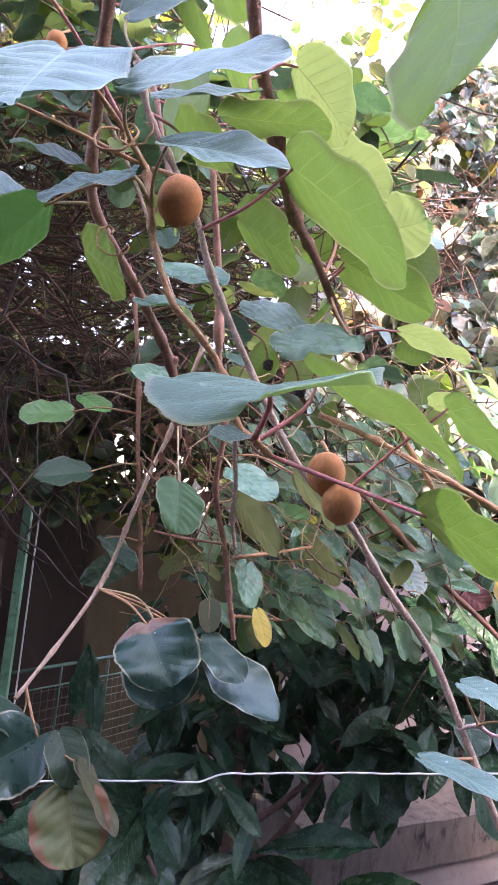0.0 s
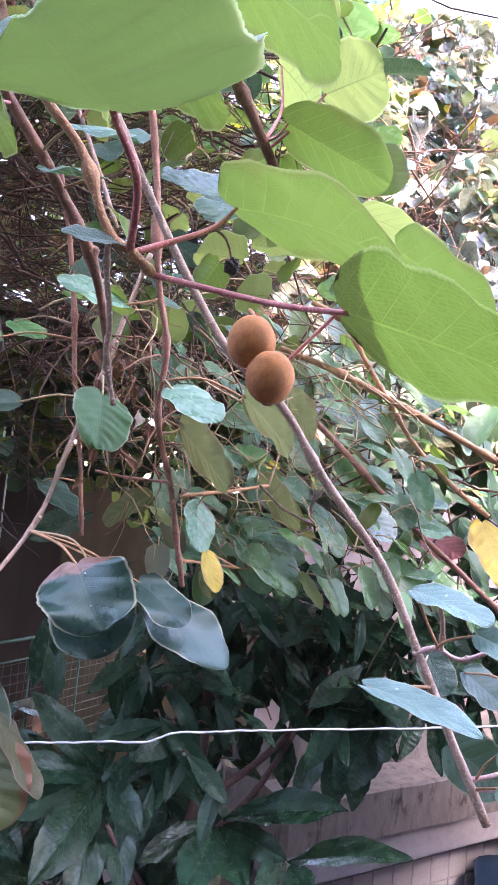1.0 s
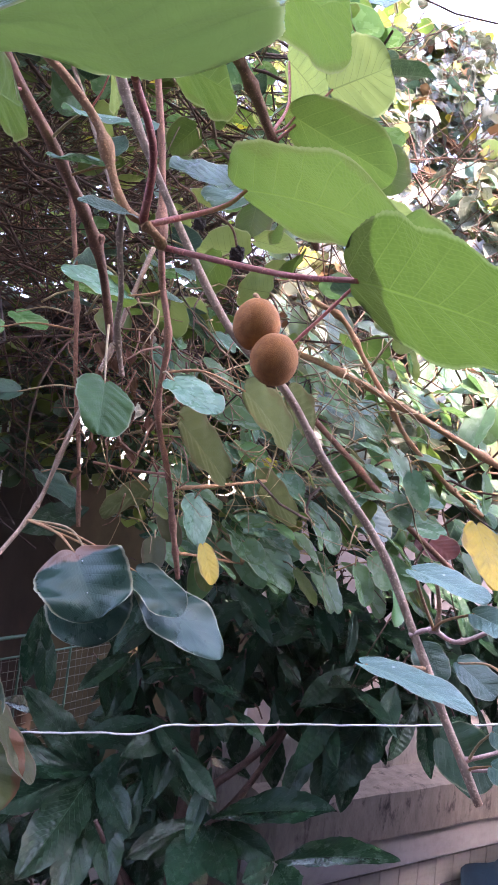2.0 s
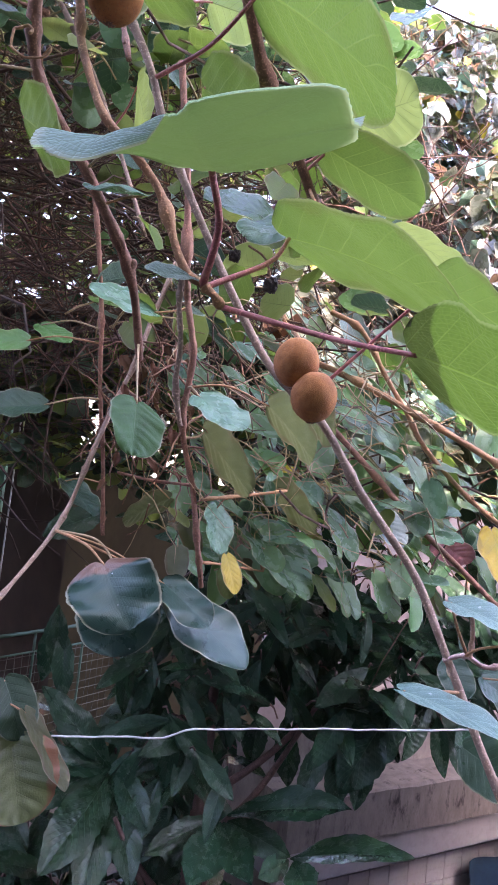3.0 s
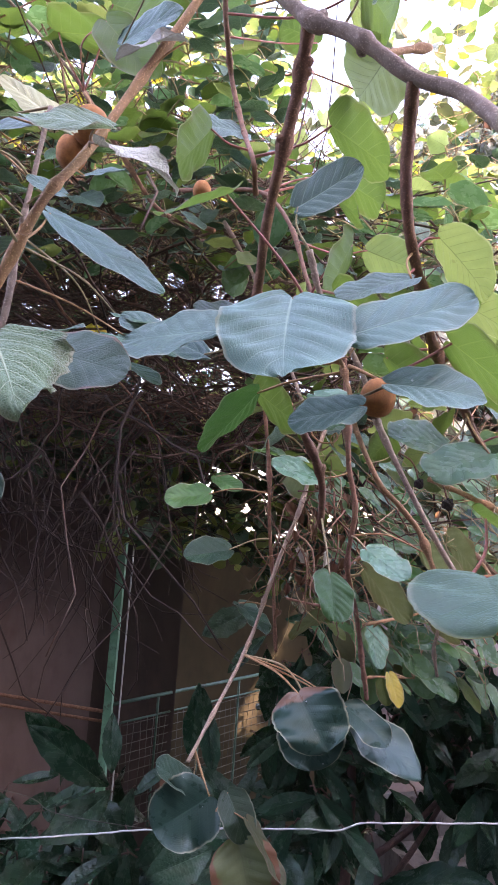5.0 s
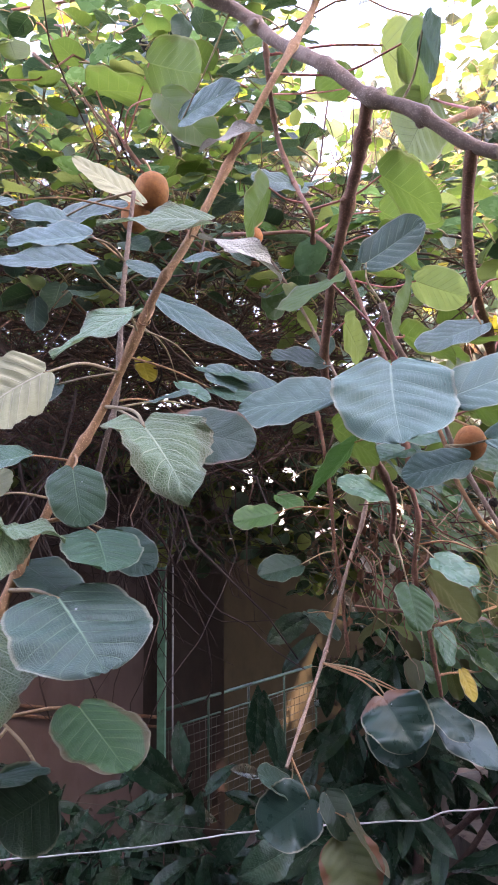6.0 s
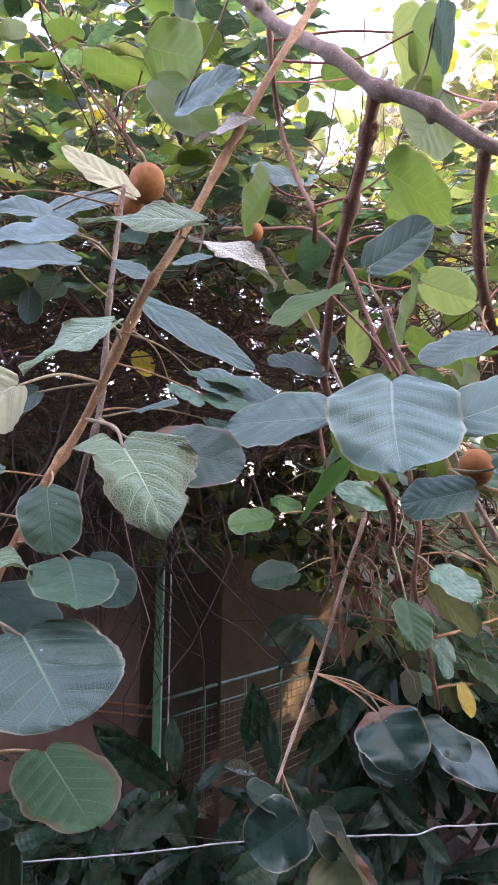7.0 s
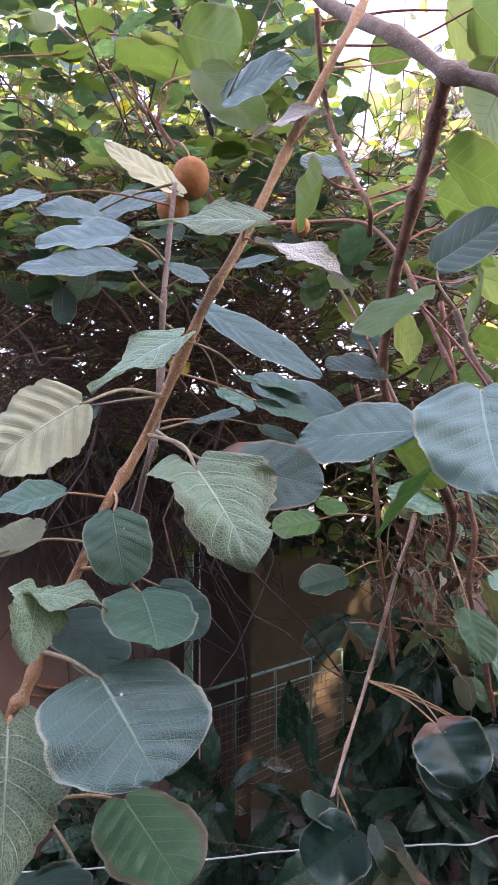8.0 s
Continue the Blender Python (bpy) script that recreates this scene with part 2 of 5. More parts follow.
BARKS = {
    "grey": bark("bark_grey", (0.26, 0.165, 0.115), (0.46, 0.33, 0.24)),
    "dark": bark("bark_dark_red", (0.15, 0.068, 0.042), (0.34, 0.165, 0.105)),
    "tan": bark("bark_tan", (0.3, 0.145, 0.066), (0.5, 0.28, 0.14)),
    "black": bark("black_paint", (0.008, 0.008, 0.008), (0.02, 0.02, 0.02), 0.5),
    "purple": bark("bark_purple_grey", (0.19, 0.125, 0.09), (0.37, 0.265, 0.2)),
    "pink": bark("stalk_pink", (0.42, 0.23, 0.2), (0.6, 0.42, 0.37), 0.6),
    "red": bark("stalk_red", (0.40, 0.09, 0.09), (0.55, 0.22, 0.18), 0.55),
    "stalk": bark("stalk_tan", (0.25, 0.17, 0.08), (0.40, 0.30, 0.16), 0.6),
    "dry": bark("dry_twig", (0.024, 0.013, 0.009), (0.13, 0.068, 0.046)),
    # darker copy of the dry twig bark, with shade put into its colour
    "shade": bark("shaded_twig", (0.018, 0.01, 0.008), (0.062, 0.034, 0.025)),
    "loquat": bark("loquat_bark", (0.06, 0.035, 0.03), (0.15, 0.09, 0.075)),
    "husk": bark("dried_husk", (0.012, 0.008, 0.007), (0.05, 0.03, 0.022)),
    "litter": bark("withered_stalks", (0.1, 0.048, 0.028), (0.26, 0.14, 0.08)),
}


def skin_material():
    m, t, b, _ = nodes_of("kiwi_skin")
    obj = add(t, "TexCoord").outputs["Object"]
    n = noise_of(t, 90, 5, 0.7, obj)
    col = mix(t, ramp(t, n, 0.3, 0.7), (0.33, 0.105, 0.03), (0.60, 0.235, 0.07))
    col = mix(t, ramp(t, noise_of(t, 30, 2, 0.5, obj), 0.55, 0.75, 0, 0.5), col, (0.2, 0.1, 0.045))
    t.links.new(mix(t, ramp(t, noise_of(t, 900, 2, 0.5, obj), 0.5, 0.7, 0, 0.25), col, (0.45, 0.26, 0.11)), b.inputs["Base Color"])
    b.inputs["Roughness"].default_value = 0.85
    b.inputs["Sheen Weight"].default_value = 0.15
    b.inputs["Sheen Tint"].default_value = (0.8, 0.5, 0.28, 1)
    bump(t, b, noise_of(t, 1100, 3, 0.6, obj), 0.6, 0.001)
    return m


SKIN = skin_material()


def plain(name, a, c, scale, rough=0.7, metal=0.0, relief=0.3, deep=0.004, streak=None, stretch=(1, 1, 1)):
    m, t, b, _ = nodes_of(name)
    mp = add(t, "Mapping")
    mp.inputs["Scale"].default_value = stretch
    t.links.new(add(t, "TexCoord").outputs["Object"], mp.inputs[0])
    v = mp.outputs[0]
    n = noise_of(t, scale, 5, 0.62, v)
    col = mix(t, ramp(t, n, 0.28, 0.72), a, c)
    col = mix(t, ramp(t, noise_of(t, scale * 7, 3, 0.6, v), 0.5, 0.75, 0, 0.35), col, tuple(x * 0.6 for x in a))
    if streak:
        col = mix(t, ramp(t, noise_of(t, scale * 0.6, 6, 0.7, v), 0.55, 0.68), col, streak)
    t.links.new(col, b.inputs["Base Color"])
    b.inputs["Roughness"].default_value, b.inputs["Metallic"].default_value = rough, metal
    bump(t, b, noise_of(t, scale * 5, 5, 0.65, v), relief, deep)
    return m


DULL_WALL = plain("dull_render", (0.08, 0.072, 0.066), (0.13, 0.118, 0.11), 2.0, 0.9)
ROSE_WALL = plain("rosy_plaster", (0.05, 0.033, 0.03), (0.09, 0.064, 0.057), 1.8, 0.85, streak=(0.15, 0.1, 0.09))
CONCRETE = plain("weathered_concrete", (0.13, 0.115, 0.1), (0.23, 0.205, 0.18), 3.0, 0.85, streak=(0.03, 0.026, 0.024), stretch=(5.0, 5.0, 2.0))
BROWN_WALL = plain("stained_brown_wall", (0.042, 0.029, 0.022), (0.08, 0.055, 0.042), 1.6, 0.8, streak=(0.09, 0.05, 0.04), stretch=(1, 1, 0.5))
ROSY_BROWN = plain("stained_rosy_brown_wall", (0.095, 0.069, 0.06), (0.165, 0.123, 0.108), 1.4, 0.85, streak=(0.1, 0.055, 0.045), stretch=(1, 1, 0.5))
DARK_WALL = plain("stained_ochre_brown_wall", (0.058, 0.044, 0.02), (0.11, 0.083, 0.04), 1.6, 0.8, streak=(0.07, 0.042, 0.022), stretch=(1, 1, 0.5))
SOFFIT = plain("grey_soffit", (0.25, 0.24, 0.245), (0.33, 0.32, 0.33), 2.0, 0.8)
PALE_WALL = plain("pale_plaster", (0.32, 0.27, 0.26), (0.44, 0.39, 0.37), 2.0, 0.8, streak=(0.36, 0.28, 0.26))
TILE = plain("white_tile", (0.42, 0.42, 0.45), (0.52, 0.52, 0.56), 4.0, 0.3, relief=0.05)
GREEN_PAINT = plain("worn_green_paint", (0.08, 0.26, 0.15), (0.16, 0.42, 0.27), 14.0, 0.55, streak=(0.03, 0.026, 0.02))
WIRE_METAL = plain("galvanised_wire", (0.5, 0.5, 0.48), (0.7, 0.7, 0.68), 60.0, 0.45, 0.1)
# the post's worn green again, darkened to paint in the shade on the rails
SHADED_GREEN = plain("shaded_green_paint", (0.025, 0.075, 0.045), (0.05, 0.13, 0.085), 9.0, 0.6, streak=(0.03, 0.024, 0.018))
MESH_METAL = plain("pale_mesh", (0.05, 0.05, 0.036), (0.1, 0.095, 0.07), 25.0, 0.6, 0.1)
BLUE_PLASTIC = plain("blue_sheet", (0.008, 0.028, 0.06), (0.012, 0.045, 0.09), 5.0, 0.5)
SOIL = plain("dark_soil", (0.035, 0.028, 0.02), (0.08, 0.06, 0.045), 4.0, 0.95, relief=0.8, deep=0.03)


# ---- builders ----
def part(name, mesh, material, parent, label=""):
    ob = new(name, mesh)
    if material is not None and not mesh.materials:
        mesh.materials.append(material)
    if parent is not None:
        ob.parent = parent
    return tagged(ob, label)


def thing(name, label, category, at=(0, 0, 0), group="", kind=""):
    ob = new(name)
    ob.location = at
    ob.empty_display_size = 0.05
    return tagged(ob, label, category, group, kind)


def shape(name, verts, faces, smooth=True):
    me = bpy.data.meshes.new(name)
    me.from_pydata([tuple(v) for v in verts], [], faces)
    me.validate()
    if smooth:
        me.polygons.foreach_set("use_smooth", [True] * len(me.polygons))
    return me


def glide(points, steps):
    """A smooth line through the points."""
    p = [Vector(q) for q in points]
    p = [2 * p[0] - p[1]] + p + [2 * p[-1] - p[-2]]
    line = []
    for i in range(1, len(p) - 2):
        a, b, c, d = p[i - 1:i + 3]
        for k in range(steps):
            s = k / steps
            line.append(0.5 * (2 * b + (c - a) * s + (2 * a - 5 * b + 4 * c - d) * s * s + (3 * b - a - 3 * c + d) * s ** 3))
    return line + [p[-2]]


def tube_into(verts, faces, line, radius, sides=6):
    """Adds a round rod along the line; radius is a function of 0..1."""
    n0 = len(verts)
    side = None
    last = len(line) - 1
    for i, q in enumerate(line):
        way = (line[min(i + 1, last)] - line[max(i - 1, 0)])
        way = way.normalized() if way.length > 1e-9 else Vector((0, 0, 1))
        if side is None:
            side = way.orthogonal().normalized()
        side = (side - way * side.dot(way)).normalized()
        up = way.cross(side)
        r = radius(i / last)
        for k in range(sides):
            a = 2 * math.pi * k / sides
            verts.append(q + (side * math.cos(a) + up * math.sin(a)) * r)
    for i in range(last):
        for k in range(sides):
            a, b = n0 + i * sides + k, n0 + i * sides + (k + 1) % sides
            faces.append((a, b, b + sides, a + sides))
    faces.append(tuple(n0 + k for k in reversed(range(sides))))
    faces.append(tuple(n0 + last * sides + k for k in range(sides)))


def box_into(verts, faces, lo, hi):
    n = len(verts)
    for z in (lo[2], hi[2]):
        verts += [(lo[0], lo[1], z), (hi[0], lo[1], z), (hi[0], hi[1], z), (lo[0], hi[1], z)]
    faces += [tuple(n + i for i in f) for f in ((3, 2, 1, 0), (4, 5, 6, 7), (0, 1, 5, 4), (1, 2, 6, 5), (2, 3, 7, 6), (3, 0, 4, 7))]


def blade(length, width, rnd, rows=26, cols=12, form="kiwi", rim=0.02, fold=None, curl=None, veins=7.0, wave=0.03, teeth=0.0, quilt=0.015):
    """Verts, faces and blade coordinates of one leaf: foot at the origin, tip along +y, upper side +z."""
    fold = rnd.uniform(0.03, 0.2) if fold is None else fold
    curl = rnd.uniform(-0.05, 0.25) if curl is None else curl
    ph, ph2, tw = rnd.uniform(0, 6.3), rnd.uniform(0, 6.3), rnd.uniform(-0.15, 0.15)
    bend = rnd.uniform(-0.08, 0.08)
    verts, uvs, faces = [], [], []
    jag = []
    for _ in (0, 1):
        p = [rnd.uniform(0, 6.3) for _ in range(4)]
        jag.append([1 + rim * (math.sin(8 * i / rows + p[0]) + 0.8 * math.sin(19 * i / rows + p[1]) + 0.7 * math.sin(37 * i / rows + p[2]) + 0.5 * math.sin(71 * i / rows + p[3]) - 0.6) for i in range(rows + 1)])
    for i in range(rows + 1):
        v = i / rows
        if form == "kiwi":
            s = abs(2 * (0.02 + 0.975 * v) ** 0.82 - 1)
            h = max(0.0, 1 - s ** 2.5) ** 0.47
        elif form == "ovate":
            h = max(0.0, math.sin(math.pi * (0.03 + 0.97 * v) ** 0.78)) ** 0.72
        elif form == "heart":
            h = max(0.0, math.sin(math.pi * (0.07 + 0.93 * v) ** 0.58)) ** 0.85
        else:
            h = max(0.0, math.sin(math.pi * (0.02 + 0.98 * v) ** 1.12)) ** 0.8
        for j in range(cols + 1):
            u = 2 * j / cols - 1
            a = abs(u)
            edge = 1 + (jag[0 if u < 0 else 1][i] - 1) * a ** 3 + (teeth * (i % 2) if j in (0, cols) and h > 0 else 0)
            x = u * h * width / 2 * edge
            y = length * v
            if form != "long":
                y -= length * {"heart": 0.17, "kiwi": 0.07}.get(form, 0.02) * (4 * a * (1 - a)) ** 0.8 * (1 - v) ** 3
            s = (v - 0.30 * a ** 0.8) * veins
            puff = abs(math.cos(math.pi * s)) * (0.055 if form == "long" else quilt) * width * min(1, 3 * a) * (1.2 - a)
            z = fold * a * h * width * 0.5 - curl * length * v * v * 0.6 + puff
            z += wave * width * a * a * math.sin(7.5 * v + ph + (2.2 if u < 0 else 0)) + 0.02 * width * a * math.sin(17 * v + ph2 + 3 * u)
            z += tw * x * (v - 0.3)
            x += bend * length * v * v
            verts.append((x, y, z))
            uvs.append((j / cols, v))
    w = cols + 1
    for i in range(rows):
        for j in range(cols):
            faces.append((i * w + j, i * w + j + 1, (i + 1) * w + j + 1, (i + 1) * w + j))
    return verts, faces, uvs


def blade_mesh(name, verts, faces, uvs):
    me = shape(name, verts, faces)
    layer = me.uv_layers.new(name="UVMap")
    loops = np.empty(len(me.loops), dtype=np.int32)
    me.loops.foreach_get("vertex_index", loops)
    layer.data.foreach_set("uv", np.array(uvs, dtype=np.float32)[loops].ravel())
    return me


def frame_of(foot, way, up):
    y = Vector(way).normalized()
    z = Vector(up)
    z = (z - y * z.dot(y)).normalized()
    x = y.cross(z)
    return Matrix(((x.x, y.x, z.x, foot[0]), (x.y, y.y, z.y, foot[1]), (x.z, y.z, z.z, foot[2]), (0, 0, 0, 1)))


RND = random.Random(7)
LINES = {}


def cane(name, label, r0, r1, tone, *points):
    """One cane of the vine: a knobbly stem with swollen nodes."""
    root = thing(name, label, "vine cane", points[0], "canes of the kiwi vine")
    line = glide([Vector(p) - Vector(points[0]) for p in points], 9)
    count = len(line)
    ph = RND.uniform(0, 6)
    wobble = r0 * 0.05
    line = [q + Vector((math.sin(i * 0.55 + ph), math.cos(i * 0.4 + ph), math.sin(i * 0.3))) * wobble for i, q in enumerate(line)]
    knots = [RND.uniform(0, 1) for _ in range(max(3, count // 9))]

    def radius(s):
        r = r0 + (r1 - r0) * s
        return r * (1 + 0.06 * math.sin(s * 60 + ph) + sum(0.45 * math.exp(-((s - k) * count / 0.9) ** 2) for k in knots))
    LINES[root] = [q + Vector(points[0]) for q in line]
    verts, faces = [], []
    tube_into(verts, faces, line, radius, 10)
    part("stem", shape("stem", verts, faces), BARKS[tone], root)
    for k in knots[:4]:
        if tone == "black":
            break
        q = line[min(count - 1, int(k * count))]
        out = Vector((RND.uniform(-1, 1), RND.uniform(-1, 1), RND.uniform(-0.5, 1))).normalized()
        verts, faces = [], []
        tube_into(verts, faces, [q, q + out * r0 * 0.9, q + out * r0 * 1.4, q + out * r0 * 1.65], lambda s: r0 * (0.85 - 0.6 * s * s), 8)
        part("bud", shape("bud", verts, faces), BARKS[tone], root)
    return root


def stalk(name, a, b, parent, tone, r, shift, sag=0.12):
    """A leaf stalk from a to b, in the parent's space."""
    a, b = Vector(a), Vector(b)
    mid = (a + b) / 2 + Vector((RND.uniform(-0.1, 0.1), RND.uniform(-0.1, 0.1), sag)) * (b - a).length
    verts, faces = [], []
    tube_into(verts, faces, [q - shift for q in glide([a, mid, b], 6)], lambda s: r * (1.25 - 0.4 * s), 7)
    ob = part(name, shape(name, verts, faces), BARKS[tone], parent)
    return ob


def leaf(parent, foot, way, up, length, width, look_name, spring=None, top_name=""):
    """A kiwi leaf with its stalk, a part of the cane that it grows on."""
    rim = {"jag": 0.055, "dead": 0.13, "pale": 0.03}.get(look_name, 0.012)
    curl = {"dead": 0.6, "jag": 0.25}.get(look_name)
    wave = {"dead": 0.16, "jag": 0.12, "wet": 0.085, "burnt": 0.085}.get(look_name, 0.035)
    fold = 0.3 if look_name == "dead" else None
    if top_name:
        fold, curl = 0.12, 0.0
    form = {"jag": "heart", "dead": "ovate"}.get(look_name, "kiwi")
    rows = 76 if length > 0.05 else 40
    v, f, uv = blade(length, width, RND, rows, 20, form, rim=rim, curl=curl, wave=wave, fold=fold, teeth=0.0014 / max(0.03, width), quilt={"jag": 0.05, "pale": 0.05, "green": 0.012, "green_rusty": 0.012, "under": 0.012, "wet": 0.007, "burnt": 0.007, "dark": 0.014, "brownish": 0.012}.get(look_name, 0.026))
    # The blade's own centre lies on the middle of its length, so that it curls about its seat.
    tip = v[-(10 + 1)]
    sink = tip[2] / length
    v = [(x, y, z - sink * y) for x, y, z in v]
    if top_name:
        # twisted blade: one half turns its upper side to the front, the other its lower side
        v = [(x, y, z - (0.5 if x > 0 else 0.3) * x * (y / length - 0.2)) for x, y, z in v]
        # upper skin in its own colour, a hair above the lower one
        n, k = len(v), len(f)
        v = v + [(x, y, z + 0.0008) for x, y, z in v]
        f = f + [tuple(n + a for a in q) for q in f]
        uv = uv + uv
        me = blade_mesh("leaf", v, f, uv)
        me.materials.append(LOOKS[look_name])
        me.materials.append(LOOKS[top_name])
        me.polygons.foreach_set("material_index", [0] * k + [1] * k)
        ob = part("leaf", me, None, parent)
    else:
        ob = part("leaf", blade_mesh("leaf", v, f, uv), LOOKS[look_name], parent)
    m = frame_of(foot, way, up)
    ob.matrix_local = Matrix.Translation(-parent.location) @ m
    if spring is not None:
        near = min(LINES[parent], key=lambda q: (q - Vector(spring)).length)
        if (near - Vector(spring)).length < 0.05:
            spring = near
        tone = "red" if look_name in ("green", "green_rusty", "vein", "under") else RND.choice(("tan", "stalk"))
        r = 0.0009 + 0.009 * width
        inv = m.inverted()
        stalk("petiole", inv @ Vector(spring), (0, 0.012 * length, 0), ob, tone, r, Vector((0, 0, 0)), 0.05)
    return ob


def fruit(at, radius, spring, lean):
    """A brown, hairy kiwi fruit hanging on its stalk."""
    root = thing("kiwi_fruit", "round brown fuzzy kiwi fruit hanging on the vine", "fruit", at, "fruit on the kiwi vine")
    bm = bmesh.new()
    bmesh.ops.create_uvsphere(bm, u_segments=40, v_segments=28, radius=1)
    off = Vector((RND.uniform(0, 9), RND.uniform(0, 9), 0))
    for v in bm.verts:
        q = v.co.copy()
        s = 1 + 0.035 * noise.noise(q * 1.4 + off) + 0.006 * noise.noise(q * 9 + off)
        v.co = Vector((q.x * 0.97, q.y * 0.97, q.z * 1.1 - 0.05 * math.exp(-8 * (q.x ** 2 + q.y ** 2)) * (1 if q.z > 0 else -1))) * s * radius
    me = bpy.data.meshes.new("skin")
    bm.to_mesh(me)
    bm.free()
    me.polygons.foreach_set("use_smooth", [True] * len(me.polygons))
    body = part("skin", me, SKIN, root)
    body.rotation_euler = (lean[0], lean[1], 0)
    verts, faces = [], []
    for k in range(7):
        a = k * 0.9
        tip = Vector((math.cos(a), math.sin(a), 0)) * radius * 0.22
        base = Vector((0, 0, -radius * 1.03))
        tube_into(verts, faces, [base, base + tip * 0.6 + Vector((0, 0, -radius * 0.10)), base + tip + Vector((0, 0, -radius * 0.06))], lambda s: radius * (0.05 - 0.035 * s), 5)
    end = part("calyx", shape("calyx", verts, faces), BARKS["dark"], root)
    end.rotation_euler = (lean[0], lean[1], 0)
    verts, faces = [], []
    rng = random.Random(int(abs(at[0]) * 1e4))
    for k in range(900):
        z = rng.uniform(-1, 1)
        a = rng.uniform(0, 6.283)
        h = math.sqrt(1 - z * z)
        n = Vector((h * math.cos(a), h * math.sin(a), z))
        q = Vector((n.x * 0.97, n.y * 0.97, n.z * 1.1)) * radius * 0.995
        o = n.orthogonal().normalized() * radius * 0.006
        i = len(verts)
        out = (n + Vector((rng.uniform(-0.7, 0.7), rng.uniform(-0.7, 0.7), rng.uniform(-0.7, 0.7)))).normalized()
        verts += [q - o, q + o, q + out * radius * rng.uniform(0.05, 0.10)]
        faces.append((i, i + 1, i + 2))
    part("fuzz", shape("fuzz", verts, faces), BARKS["litter"], root, "fine brown hairs")
    stalk("stem", Vector(spring) - Vector(at), (0, 0, radius * 1.03), root, "tan", 0.0019, Vector((0, 0, 0)), 0.05)
    return root


# ---- the vine in front ----
# canes of the vine
cane_0 = cane("top_cane", "stout grey-brown kiwi cane arching across the top", 0.0105, 0.0085, "purple", (-0.508, 0.871, 2.583), (-0.382, 0.877, 2.493), (-0.33, 0.858, 2.43), (-0.253, 0.788, 2.332), (-0.206, 0.765, 2.272), (-0.15, 0.743, 2.233), (-0.08, 0.73, 2.172), (-0.026, 0.709, 2.137), (0.023, 0.653, 2.046))
cane_1 = cane("hanging_cane", "long dark red-brown kiwi cane hanging from the top", 0.0095, 0.006, "dark", (-0.204, 0.765, 2.268), (-0.21, 0.808, 2.236), (-0.221, 0.846, 2.19), (-0.243, 0.912, 2.117), (-0.259, 0.984, 2.034), (-0.262, 1.044, 1.926), (-0.193, 1.091, 1.823), (-0.142, 1.172, 1.732), (-0.133, 1.299, 1.648))
cane_2 = cane("hanging_twig", "grey-pink knobbly twig ending in dark leaves", 0.0052, 0.0036, "grey", (-0.12, 1.58, 1.9), (-0.148, 1.565, 1.79), (-0.175, 1.56, 1.68), (-0.207, 1.562, 1.589), (-0.24, 1.56, 1.475), (-0.272, 1.55, 1.369), (-0.32, 1.447, 1.262), (-0.355, 1.335, 1.19))
cane_3 = cane("hanging_cane", "dark red-brown kiwi cane hanging among green leaves", 0.009, 0.005, "dark", (-0.076, 0.73, 2.168), (-0.072, 0.787, 2.126), (-0.065, 0.823, 2.055), (-0.038, 0.878, 1.988), (0.002, 0.954, 1.91), (0.045, 1.023, 1.873), (0.091, 1.096, 1.827), (0.147, 1.195, 1.79))
cane_4 = cane("front_cane", "tan hairy kiwi cane running diagonally with leaf nodes", 0.0052, 0.0056, "tan", (-0.268, 0.809, 2.465), (-0.285, 0.803, 2.419), (-0.326, 0.746, 2.304), (-0.373, 0.729, 2.203), (-0.439, 0.691, 2.046), (-0.478, 0.665, 1.962), (-0.543, 0.684, 1.832), (-0.576, 0.663, 1.763), (-0.598, 0.642, 1.697), (-0.614, 0.622, 1.652), (-0.625, 0.585, 1.591), (-0.64, 0.567, 1.555), (-0.662, 0.511, 1.491))
cane_5 = cane("thin_cane", "thin purplish kiwi shoot beside the tan cane", 0.0034, 0.0042, "purple", (-0.547, 0.822, 2.18), (-0.553, 0.81, 2.084), (-0.556, 0.798, 1.999), (-0.555, 0.776, 1.865), (-0.567, 0.765, 1.796), (-0.593, 0.799, 1.732))
cane_6 = cane("fruiting_cane", "grey-brown fruiting cane with knobby nodes and paired fruit", 0.0038, 0.0038, "grey", (-0.186, 0.847, 2.003), (-0.167, 0.858, 1.947), (-0.136, 0.868, 1.899), (-0.103, 0.871, 1.839), (-0.071, 0.882, 1.762), (0.028, 0.888, 1.594), (0.091, 0.88, 1.533), (0.132, 0.876, 1.474), (0.189, 0.873, 1.403), (0.222, 0.858, 1.332), (0.249, 0.845, 1.27), (0.277, 0.836, 1.213))
cane_7 = cane("leafy_shoot", "slender tan kiwi shoot forking into red leaf stalks", 0.0029, 0.0027, "tan", (-0.141, 0.726, 1.821), (-0.13, 0.708, 1.778), (-0.123, 0.705, 1.744), (-0.1, 0.683, 1.69), (-0.078, 0.682, 1.667), (-0.057, 0.684, 1.642), (-0.04, 0.682, 1.602), (-0.031, 0.681, 1.59), (-0.023, 0.68, 1.585), (-0.015, 0.68, 1.579), (-0.01, 0.689, 1.575))
cane_8 = cane("dry_twig", "thin dry twig hanging straight down", 0.002, 0.0016, "grey", (-0.036, 0.681, 1.591), (-0.037, 0.69, 1.578), (-0.033, 0.698, 1.546), (-0.034, 0.707, 1.526), (-0.028, 0.715, 1.499))
